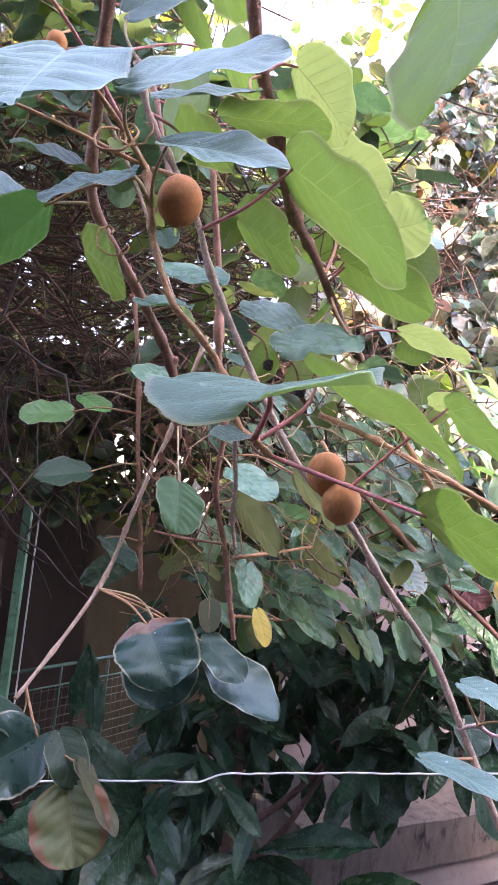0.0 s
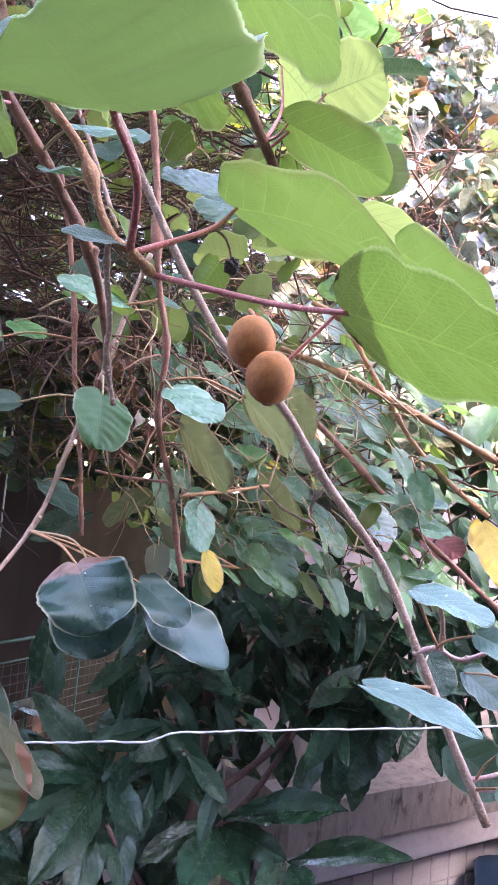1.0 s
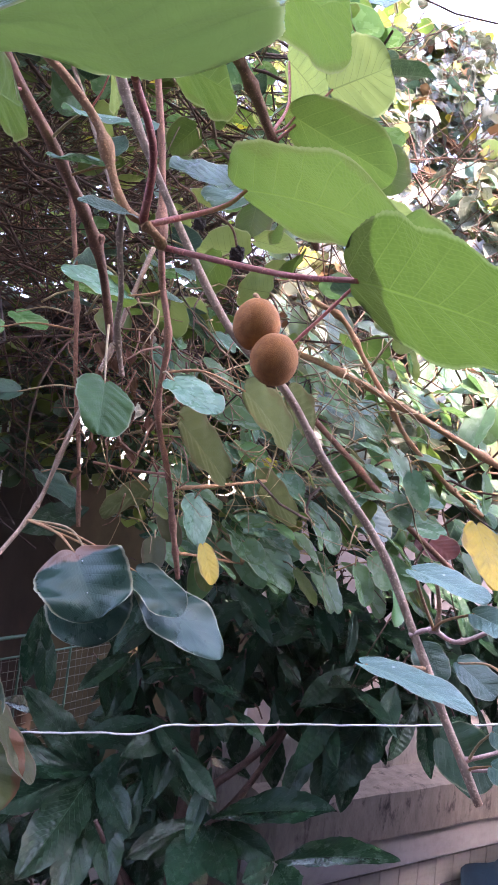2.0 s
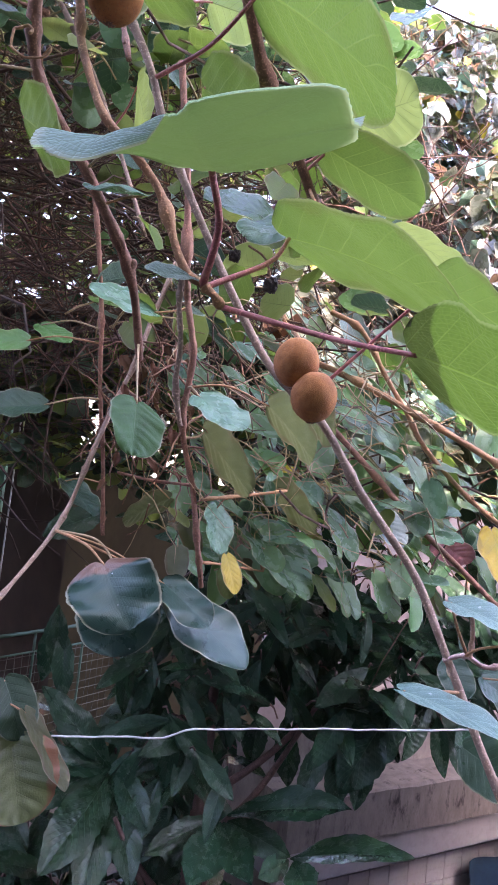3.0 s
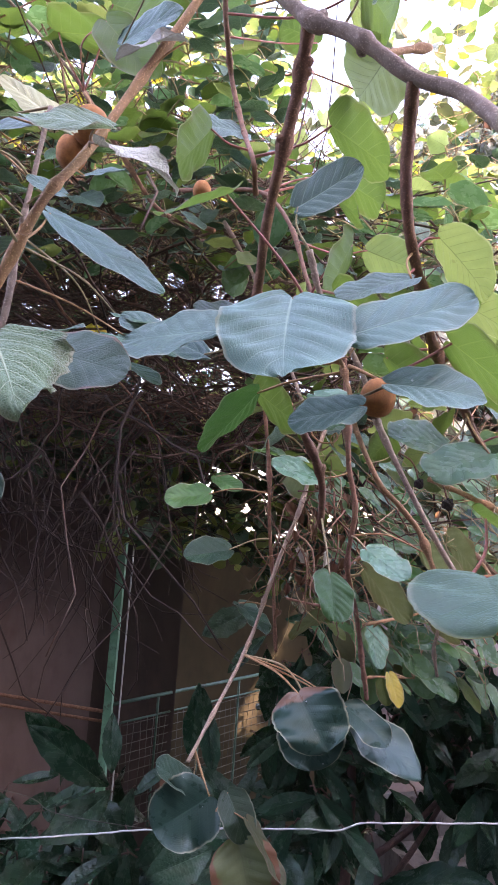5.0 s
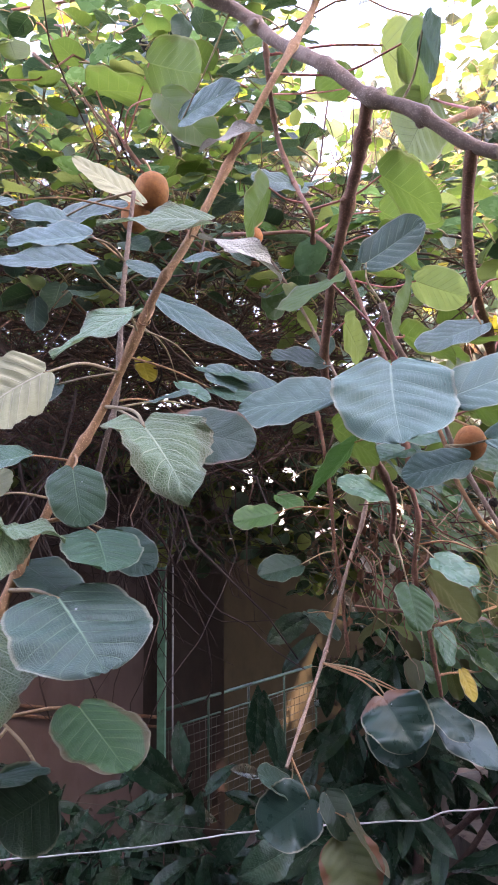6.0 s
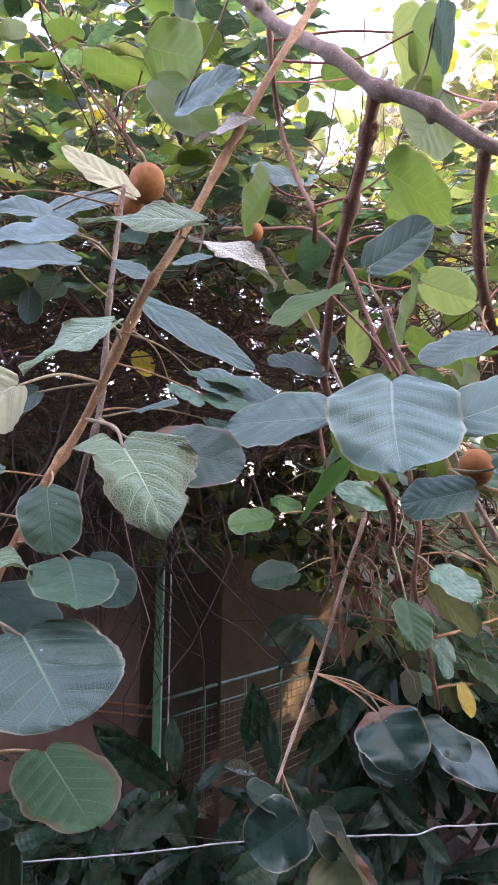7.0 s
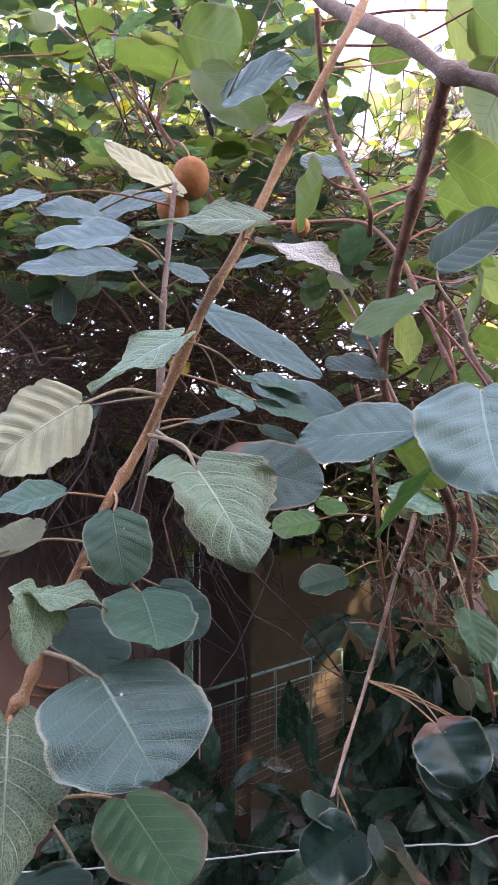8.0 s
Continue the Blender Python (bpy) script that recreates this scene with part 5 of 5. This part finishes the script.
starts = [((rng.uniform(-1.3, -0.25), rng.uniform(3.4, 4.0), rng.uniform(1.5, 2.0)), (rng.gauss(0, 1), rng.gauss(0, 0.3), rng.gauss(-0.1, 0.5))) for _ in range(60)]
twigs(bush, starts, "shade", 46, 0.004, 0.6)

# withered stalks hanging from the crossing of the canes
withered = thing("withered_stalks", "bunch of withered tan leaf stalks", "twigs", (-0.12, 1.6, 1.55))
starts = [((rng.gauss(-0.13, 0.07), rng.uniform(1.5, 1.75), rng.gauss(1.68, 0.08)), (rng.gauss(0.1, 0.6), rng.gauss(0, 0.3), rng.gauss(-0.7, 0.5))) for _ in range(70)]
for k, start in enumerate(starts):
    twigs(withered, [start], "litter", 430 + k, 0.0019, 0.17, 5, "stalk", "")

places = []
for _ in range(34):
    way, up = hang(rng)
    places.append(((rng.gauss(-0.13, 0.06), rng.uniform(1.5, 1.75), rng.gauss(1.64, 0.09)), way, up, rng.uniform(0.022, 0.045)))
crumpled = thing("withered_leaves", "crumpled brown withered leaves caught in the stalks", "leaves", (-0.12, 1.6, 1.55))
CRUMPLED = {k: [blade(1.0, 0.6, random.Random(270 + n), 18, 8, "ovate", 0.12, fold=0.9, curl=1.2 - 0.3 * n, wave=0.2) for n in range(5)] for k in ("dead", "litter")}
scatter(crumpled, CRUMPLED, (("dead", 0.1), ("litter", 4)), places, 60, 57, "litter", 0.5)

# hanging leaves between the canes and the hedge
SLIM = leaf_kit("kiwi", LOOKS, 7, 18, 8, 24, 0.58)
middle = thing("kiwi_foliage", "dense mass of dark and olive kiwi leaves", "vine", (0.3, 1.9, 1.5))
places = []
for _ in range(340):
    z = rng.uniform(1.05, 2.05)
    x = rng.uniform(-0.12, 0.95)
    if z < 1.27 + 0.1 * noise.noise(Vector((x * 6, z, 2))):
        continue
    y = 1.75 + rng.uniform(0, 0.6) + 0.4 * (z - 1.4)
    if x > 0.5 and z < 1.55 and y < 2.12:
        y += 0.3
    way = Vector((rng.gauss(0.5, 0.35), rng.gauss(-0.3, 0.2), rng.gauss(-0.65, 0.28))).normalized()
    up = Vector((rng.gauss(0.3, 0.35), rng.gauss(-0.5, 0.3), rng.gauss(0.8, 0.25))).normalized()
    places.append(((x, y, z), way, up, rng.uniform(0.08, 0.13)))
scatter(middle, SLIM, (("green", 3), ("dark", 0.7), ("sheen", 8), ("teal", 6), ("blue", 2), ("olive", 1), ("fresh", 2)), places, 260, 51)
places = []
upper_rng = random.Random(17)
for _ in range(90):
    y = upper_rng.uniform(1.45, 2.2)
    x = upper_rng.uniform(-0.18, 0.27) * y
    z = 1.5 + y * upper_rng.uniform(0.17, 0.45)
    way, up = face_up(upper_rng, 0.5)
    places.append(((x, y, z), way, up, upper_rng.uniform(0.06, 0.10)))
upper = thing("kiwi_foliage", "mid-green kiwi leaves below the arching cane", "vine", (0.1, 1.6, 2.0))
scatter(upper, KIT, (("green", 6), ("sheen", 3), ("blue", 3), ("vein", 3)), places, 260, 55)
starts = [((rng.uniform(-0.1, 0.9), rng.uniform(1.9, 2.4), rng.uniform(1.45, 2.0)), (rng.gauss(0, 1), rng.gauss(0, 0.3), rng.gauss(0.25, 0.5))) for _ in range(70)]
twigs(middle, starts, "dry", 53, 0.003, 0.5)
# thin pale stalks and small glossy leaves in front of the mass
starts = [((rng.uniform(-0.2, 0.35), rng.uniform(1.6, 2.1), rng.uniform(1.4, 1.95)), (rng.gauss(0.6, 0.7), rng.gauss(0, 0.3), rng.gauss(-0.25, 0.45))) for _ in range(70)]
twigs(middle, starts, "stalk", 54, 0.0017, 0.32)
small = thing("kiwi_foliage", "small glossy green kiwi leaves on thin pale stalks", "vine", (0.1, 1.7, 1.5))
places = []
for _ in range(70):
    x, z = rng.uniform(-0.1, 0.5), rng.uniform(1.3, 1.85)
    way = Vector((rng.gauss(0.6, 0.4), rng.gauss(-0.3, 0.2), rng.gauss(-0.5, 0.3))).normalized()
    up = Vector((rng.gauss(0.1, 0.3), rng.gauss(-0.45, 0.3), rng.gauss(0.9, 0.2))).normalized()
    places.append(((x, rng.uniform(1.62, 1.85) + 0.3 * (z - 1.3), z), way, up, rng.uniform(0.05, 0.085)))
scatter(small, SLIM, (("green", 2), ("sheen", 5), ("teal", 7), ("fresh", 1.5), ("vein", 1), ("olive", 1), ("yellow", 0.25)), places, 70, 52)

# sunlit vine hedge
hedge = thing("vine_hedge", "sunlit hedge of heart-shaped vine leaves with brown twigs", "hedge", (1.2, 3.0, 2.4))
places = []
for _ in range(12500):
    z = 1.5 + 4.85 * rng.random() ** 0.95
    y = 2.15 + 0.85 * (z - 1.35) + abs(rng.gauss(0, 0.3))
    x = 0.06 * y + rng.betavariate(1.1, 1.2) * 3.0
    if z > 5.2 + 2.0 * max(0, x - 0.95) + 0.4 * noise.noise(Vector((x * 2, y, 0))):
        continue
    if noise.noise(Vector((x * 2.3, y, z * 2.3))) < -0.1 + 0.2 * min(1, max(0, x - 0.75)):
        continue
    way, up = hang(rng) if rng.random() < 0.75 else face_up(rng, 0.6)
    places.append(((x, y, z), way, up, rng.uniform(0.075, 0.145)))
# extra leaf mass added out of view to block sun from the ledge
for _ in range(1800):
    way, up = hang(rng)
    places.append(((rng.uniform(1.5, 3.3), rng.uniform(2.4, 3.5), rng.uniform(0.6, 2.5)), way, up, rng.uniform(0.09, 0.165)))
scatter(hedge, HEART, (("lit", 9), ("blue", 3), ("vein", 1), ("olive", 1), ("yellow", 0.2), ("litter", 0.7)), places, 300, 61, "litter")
starts = []
for _ in range(420):
    z = rng.uniform(1.7, 4.0)
    starts.append(((rng.uniform(0.2, 2.8), 2.35 + 0.85 * (z - 1.35) + rng.uniform(0.05, 0.7), z), (rng.gauss(0, 0.8), rng.gauss(0, 0.3), rng.gauss(0, 0.8))))
twigs(hedge, starts, "dry", 63, 0.0045, 0.9)
# inside of the hedge: bare red-brown shoots, and leaves darkened to paint its shade
starts = []
for _ in range(1000):
    z = rng.uniform(1.7, 5.6)
    starts.append(((rng.uniform(0.3, 3.2), 2.6 + 0.85 * (z - 1.35) + rng.uniform(0.0, 0.6), z), (rng.gauss(0, 0.8), rng.gauss(0, 0.3), rng.gauss(0, 0.8))))
twigs(hedge, starts, "dry", 64, 0.0038, 0.8)
inside = thing("hedge_shrub", "inner leaves of the vine hedge, shade painted in with dark leaf colours", "hedge", (1.4, 3.4, 2.4), kind="stuff")
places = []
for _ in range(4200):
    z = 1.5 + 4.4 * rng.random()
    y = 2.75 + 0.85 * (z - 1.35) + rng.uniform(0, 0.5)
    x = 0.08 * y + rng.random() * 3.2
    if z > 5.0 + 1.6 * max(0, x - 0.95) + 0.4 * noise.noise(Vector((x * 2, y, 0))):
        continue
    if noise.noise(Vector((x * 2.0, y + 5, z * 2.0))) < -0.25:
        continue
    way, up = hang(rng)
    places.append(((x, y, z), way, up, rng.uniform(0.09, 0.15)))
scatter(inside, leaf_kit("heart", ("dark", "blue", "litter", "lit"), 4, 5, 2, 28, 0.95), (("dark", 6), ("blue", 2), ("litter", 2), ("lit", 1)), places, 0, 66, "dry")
# thin sunny top shoots against the sky
crest = thing("hedge_crest", "yellow-green backlit leaves on thin shoots against the sky", "vine", (0.9, 4.2, 4.4))
places, starts = [], []
for _ in range(22):
    x = rng.uniform(0.35, 0.9)
    y = 3.6 + 1.2 * rng.random() + 0.6 * (x - 0.35)
    z = 3.7 + 0.55 * (y - 3.6) + 1.0 * rng.random()
    w = Vector((rng.gauss(0, 0.7), rng.gauss(-0.2, 0.3), 0.6)).normalized()
    starts.append(((x, y, z - 0.3), w))
    for k in range(9):
        way, up = face_up(rng, 0.6)
        q = Vector((x, y, z - 0.3)) + w * (0.09 * k) + Vector((rng.gauss(0, 0.04), rng.gauss(0, 0.04), rng.gauss(0, 0.04)))
        places.append((tuple(q), way, up, rng.uniform(0.07, 0.13)))
scatter(crest, HEART, (("vein", 2), ("green", 3), ("olive", 2), ("lit", 3), ("yellow", 0.3)), places, 200, 67, "stalk")
twigs(crest, starts, "stalk", 68, 0.003, 1.0)

# sunny shoots behind the arching cane
shoots = thing("sunny_shoots", "yellow-green backlit vine leaves on dark thin shoots", "vine", (-0.2, 3.6, 3.2))
places, starts = [], []
for _ in range(34):
    x = rng.uniform(-1.0, 0.35)
    q = Vector((x, rng.uniform(3.2, 3.9), rng.uniform(2.75, 3.5) - 0.25 * max(0, x)))
    w = Vector((rng.gauss(0.3, 0.7), rng.gauss(-0.1, 0.3), rng.gauss(0.35, 0.3))).normalized()
    starts.append((tuple(q), w))
    for k in range(7):
        way, up = hang(rng) if k % 2 else face_up(rng, 0.6)
        places.append((tuple(q + w * (0.1 * k) + Vector((rng.gauss(0, 0.05), rng.gauss(0, 0.05), rng.gauss(0, 0.05)))), way, up, rng.uniform(0.07, 0.14)))
scatter(shoots, HEART, (("vein", 4), ("green", 4), ("olive", 1), ("lit", 2), ("blue", 1), ("yellow", 0.3)), places, 240, 69, "stalk")
twigs(shoots, starts, "dry", 70, 0.0035, 0.9)

# ---- loquat ----
loquat = thing("loquat_tree", "dark loquat shrub with large ribbed glossy leaves", "shrub", (0.1, 2.7, -1.6))
verts, faces = [], []
tube_into(verts, faces, glide([(0, 0, 0), (0.05, 0.05, 0.9), (-0.02, 0, 1.7), (0.0, 0.1, 2.3), (-0.05, 0.2, 2.9)], 8), lambda s: 0.04 * (1 - 0.7 * s), 10)
part("trunk", shape("trunk", verts, faces), BARKS["loquat"], loquat)
for tip in ((-0.27, -0.28, 2.05), (0.03, -0.2, 1.90), (0.35, -0.1, 2.4), (0.2, -0.23, 1.8), (-0.45, 0.1, 2.1), (0.5, 0.0, 2.55)):
    verts, faces = [], []
    tip = Vector(tip)
    foot = Vector((0.01, 0.03, tip.z - 0.55))
    tube_into(verts, faces, glide([foot, foot.lerp(tip, 0.5) + Vector((0, 0, -0.06)), tip], 7), lambda s: 0.016 * (1 - 0.55 * s), 8)
    part("limb", shape("limb", verts, faces), BARKS["loquat"], loquat)


def loquat_leaf(foot, way, up, length, width):
    v, f, uv = blade(length, width * 0.84, RND, 78, 14, "long", 0.04, fold=RND.uniform(0.1, 0.35), curl=RND.uniform(0.0, 0.3), veins=13.0, wave=0.04)
    tip = v[-(7 + 1)]
    v = [(x, y, z - tip[2] / length * y) for x, y, z in v]
    part("leaf", blade_mesh("leaf", v, f, uv), LOOKS["loquat"], loquat).matrix_local = Matrix.Translation(-loquat.location) @ frame_of(foot, way, up)


rng = random.Random(71)
LONG = leaf_kit("long", ("loquat",), 6, 40, 8, 72, 0.31, 13.0)
places = []
for _ in range(1500):
    x = rng.uniform(-1.9, 1.3)
    z = rng.uniform(-0.7, 1.2) if rng.random() < 0.7 else rng.uniform(-0.7, 0.3)
    if z > 0.45 and x < -0.3:
        continue
    if x > 0.2 and z < 0.7:
        continue
    y = rng.uniform(2.75, 3.6)
    way = Vector((rng.gauss(0, 0.7), rng.gauss(-0.4, 0.5), rng.gauss(-0.5, 0.6)))
    places.append(((x, y, z), way.normalized(), (rng.gauss(0, 0.4), -0.6, 0.8), rng.uniform(0.18, 0.30)))
for _ in range(260):
    x, y = rng.uniform(-0.15, 1.3), rng.uniform(2.45, 3.0)
    z = rng.uniform(0.55 if x < 0.2 else 0.78, 1.32)
    way = Vector((rng.gauss(0, 0.7), rng.gauss(-0.4, 0.5), rng.gauss(-0.5, 0.6)))
    places.append(((x, y, z), way.normalized(), (rng.gauss(0, 0.4), -0.6, 0.8), rng.uniform(0.15, 0.26)))
scatter(loquat, LONG, (("loquat", 1),), places, 200, 73, "loquat", 0.25)


loquat_leaf((0.164, 2.668, 0.38), (-0.55, -0.358, 0.755), (0.747, -0.589, 0.31), 0.353, 0.127)
loquat_leaf((0.159, 2.668, 0.365), (-0.814, -0.57, -0.111), (0.37, -0.715, 0.593), 0.300, 0.108)
loquat_leaf((0.163, 2.669, 0.35), (-0.243, -0.946, -0.213), (0.154, -0.639, 0.753), 0.307, 0.171)
loquat_leaf((0.191, 2.67, 0.357), (0.836, -0.535, -0.123), (-0.316, -0.816, 0.484), 0.245, 0.120)
loquat_leaf((0.19, 2.669, 0.375), (0.809, -0.458, 0.369), (-0.294, -0.341, 0.893), 0.460, 0.166)
loquat_leaf((0.174, 2.67, 0.348), (0.219, -0.961, -0.167), (-0.224, -0.61, 0.761), 0.296, 0.137)
loquat_leaf((-0.218, 2.595, 0.524), (-0.675, -0.181, 0.715), (0.553, -0.741, 0.38), 0.363, 0.131)
loquat_leaf((-0.221, 2.595, 0.519), (-0.842, -0.486, 0.234), (0.465, -0.541, 0.701), 0.355, 0.128)
loquat_leaf((-0.223, 2.595, 0.506), (-0.281, -0.84, -0.464), (0.235, -0.795, 0.559), 0.381, 0.178)
loquat_leaf((-0.21, 2.595, 0.502), (-0.093, -0.737, -0.669), (0.132, -0.9, 0.414), 0.389, 0.154)
loquat_leaf((-0.198, 2.595, 0.515), (0.621, -0.682, -0.386), (-0.286, -0.65, 0.704), 0.229, 0.119)
loquat_leaf((-0.201, 2.596, 0.503), (0.338, -0.702, -0.627), (0.112, -0.915, 0.389), 0.341, 0.136)
loquat_leaf((-0.223, 2.594, 0.527), (-0.821, -0.526, -0.22), (0.365, -0.822, 0.438), 0.321, 0.123)
loquat_leaf((0.745, 2.597, 0.993), (-0.867, 0.071, -0.493), (0.094, -0.787, 0.686), 0.396, 0.152)
loquat_leaf((0.728, 2.598, 0.852), (-0.516, -0.072, -0.854), (-0.145, -0.768, 0.721), 0.381, 0.222)
loquat_leaf((0.277, 2.876, 0.647), (-0.02, -0.292, -0.956), (-0.065, -0.800, 0.654), 0.160, 0.112)
loquat_leaf((0.381, 2.879, 0.655), (0.082, -0.312, -0.946), (-0.11, -0.790, 0.672), 0.237, 0.117)
loquat_leaf((0.406, 2.593, 0.29), (0.812, -0.479, 0.333), (-0.228, -0.219, 0.949), 0.423, 0.153)
loquat_leaf((0.4, 2.593, 0.285), (-0.639, -0.765, 0.078), (0.132, -0.839, 0.528), 0.186, 0.093)
loquat_leaf((0.403, 2.524, 0.314), (0.298, -0.929, -0.22), (-0.297, -0.685, 0.665), 0.161, 0.128)
loquat_leaf((0.226, 2.861, 0.94), (-0.59, -0.451, -0.669), (0.171, -0.745, 0.769), 0.231, 0.132)
loquat_leaf((0.354, 2.855, 1.13), (0.386, -0.474, -0.791), (-0.211, -0.780, 0.657), 0.273, 0.109)
loquat_leaf((-0.497, 2.965, 0.876), (0.166, -0.4, -0.901), (0.178, -0.884, 0.432), 0.259, 0.103)
loquat_leaf((0.583, 2.505, 1.136), (-0.915, 0.32, 0.246), (0.296, -0.812, 0.290), 0.160, 0.078)
loquat_leaf((0.547, 2.891, 0.732), (-0.172, -0.314, -0.934), (-0.142, -0.779, 0.694), 0.151, 0.135)
loquat_leaf((0.2, 2.868, 0.782), (0.845, -0.303, -0.441), (-0.209, -0.92, 0.332), 0.153, 0.120)
loquat_leaf((0.485, 2.941, 0.787), (0.282, -0.709, -0.646), (-0.232, -0.739, 0.756), 0.233, 0.149)
loquat_leaf((-0.239, 2.971, 0.675), (0.838, -0.358, -0.412), (-0.185, -0.881, 0.436), 0.279, 0.158)
loquat_leaf((-0.032, 3.081, 0.686), (0.911, -0.323, -0.258), (-0.249, -0.903, 0.35), 0.303, 0.140)
loquat_leaf((0.042, 3.069, 1.051), (0.699, -0.407, -0.588), (-0.247, -0.897, 0.367), 0.245, 0.113)
loquat_leaf((0.542, 2.665, 1.054), (0.595, -0.765, -0.248), (-0.48, -0.704, 0.610), 0.206, 0.113)
loquat_leaf((0.925, 2.69, 1.024), (0.468, -0.416, -0.78), (-0.368, -0.764, 0.559), 0.249, 0.129)
loquat_leaf((0.854, 2.691, 0.9), (0.42, -0.437, -0.796), (-0.337, -0.761, 0.612), 0.238, 0.150)
loquat_leaf((-0.067, 3.07, 0.996), (-0.294, -0.39, -0.873), (0.137, -0.914, 0.381), 0.260, 0.103)
loquat_leaf((0.065, 3.093, 0.406), (-0.409, -0.622, -0.668), (0.17, -0.767, 0.619), 0.170, 0.147)
loquat_leaf((-0.838, 2.735, 0.611), (-0.554, -0.581, 0.596), (0.655, -0.754, 0.049), 0.448, 0.163)
loquat_leaf((-0.826, 2.735, 0.592), (-0.469, -0.802, -0.37), (0.462, -0.717, 0.522), 0.322, 0.152)
loquat_leaf((-0.921, 3.053, 0.794), (0.115, -0.43, -0.896), (0.258, -0.857, 0.446), 0.242, 0.104)
loquat_leaf((-0.524, 2.963, 0.956), (0.153, -0.21, -0.966), (0.155, -0.957, 0.246), 0.237, 0.103)
loquat_leaf((-1.014, 2.581, 0.387), (-0.306, -0.932, -0.194), (0.555, -0.528, 0.643), 0.259, 0.177)
loquat_leaf((-0.89, 2.735, 0.604), (-0.452, -0.558, 0.695), (0.782, -0.603, 0.156), 0.468, 0.169)
loquat_leaf((-0.568, 3.182, 0.925), (0.014, -0.157, -0.987), (0.086, -0.981, 0.173), 0.306, 0.118)
loquat_leaf((-0.912, 2.844, 0.527), (0.621, -0.466, -0.63), (0.011, -0.805, 0.593), 0.228, 0.159)
loquat_leaf((-0.358, 2.089, 0.709), (-0.81, -0.536, -0.237), (0.333, -0.817, 0.471), 0.212, 0.136)
loquat_leaf((-0.057, 2.545, 0.524), (-0.308, -0.513, -0.801), (0.048, -0.85, 0.524), 0.204, 0.119)
loquat_leaf((0.511, 2.673, 0.671), (-0.459, -0.341, -0.820), (-0.136, -0.753, 0.764), 0.234, 0.1)
loquat_leaf((0.640, 2.667, 0.655), (-0.135, -0.399, -0.907), (-0.115, -0.768, 0.735), 0.211, 0.1)
loquat_leaf((0.570, 2.670, 0.667), (-0.219, -0.348, -0.912), (-0.133, -0.778, 0.701), 0.234, 0.11)
loquat_leaf((-0.300, 2.337, 1.366), (-0.788, -0.503, -0.355), (0.1, -0.95, 0.3), 0.207, 0.11)
loquat_leaf((0.389, 2.251, 1.189), (-0.919, -0.262, 0.296), (0.511, -0.699, 0.570), 0.215, 0.077)


# ---- small things ----
def coil(name, label, at, turns, wide, tall, lean, r, tone):
    """A curled dry tendril."""
    root = thing(name, label, "tendril", at, "tendrils of the kiwi vine")
    rng = random.Random(int(abs(at[0]) * 1e4) + 3)
    line = []
    for i in range(int(turns * 14) + 1):
        a = i / 14 * 2 * math.pi
        s = i / (turns * 14)
        w = wide * (1 - 0.45 * s)
        line.append(Vector((w * math.cos(a) + lean[0] * s, w * 0.5 * math.sin(a * 0.9), w * math.sin(a) + lean[1] * s)) + Vector((rng.gauss(0, 1), rng.gauss(0, 1), rng.gauss(0, 1))) * wide * 0.04)
    verts, faces = [], []
    tube_into(verts, faces, glide(line, 3), lambda s: r * (1 - 0.5 * s), 6)
    part("tendril", shape("tendril", verts, faces), BARKS[tone], root)
    return root


def clump(at, size):
    """A shrivelled dark fruit with crumpled skin."""
    root = thing("dried_fruit", "shrivelled black dried fruit hanging on a twig", "fruit", at)
    bm = bmesh.new()
    bmesh.ops.create_icosphere(bm, subdivisions=4, radius=size)
    for v in bm.verts:
        v.co *= 1 + 0.55 * noise.noise(v.co * 1.6 / size) + 0.2 * noise.noise(v.co * 4 / size)
    me = bpy.data.meshes.new("husk")
    bm.to_mesh(me)
    bm.free()
    part("husk", me, BARKS["husk"], root)
    verts, faces = [], []
    tube_into(verts, faces, glide([(0, 0, 0), (-0.01, 0.004, 0.03), (-0.03, 0.01, 0.045)], 6), lambda s: 0.0014, 6)
    part("stem", shape("stem", verts, faces), BARKS["dark"], root)


coil("curly_tendril", "curled brown dry tendril beside the fruit", (-0.172, 0.687, 1.819), 2.3, 0.017, 0.02, (0.035, 0.012), 0.0013, "tan")
coil("curly_tendril", "curled brown dry tendril beside the fruit", (-0.17, 0.705, 1.748), 1.6, 0.012, 0.02, (0.03, -0.02), 0.0012, "tan")
coil("curly_tendril", "thin curled tendril on the far tan cane", (0.323, 1.689, 1.705), 1.4, 0.012, 0.02, (0.02, 0.01), 0.0011, "tan")
coil("curly_tendril", "thin curled tendril under the tan cane", (-0.493, 0.659, 1.935), 1.5, 0.007, 0.02, (0.012, -0.01), 0.0011, "tan")
clump((0.038, 0.992, 1.69), 0.008)
clump((-0.005, 0.99, 1.717), 0.0065)

# long dry leaf stalks crossing below the fruit
straw = thing("dry_leaf_stalks", "long pale dry leaf stalks crossing among the vine leaves", "twigs", (0.1, 1.6, 1.5))
rng = random.Random(91)
for k in range(46):
    q = (rng.uniform(-0.2, 0.4), rng.uniform(1.45, 1.75), rng.uniform(1.42, 1.82))
    twigs(straw, [(q, (rng.gauss(0.8, 0.5), rng.gauss(0, 0.2), rng.gauss(-0.35, 0.35)))], "stalk", 900 + k, 0.0013, 0.22, 5, "stalk", "")
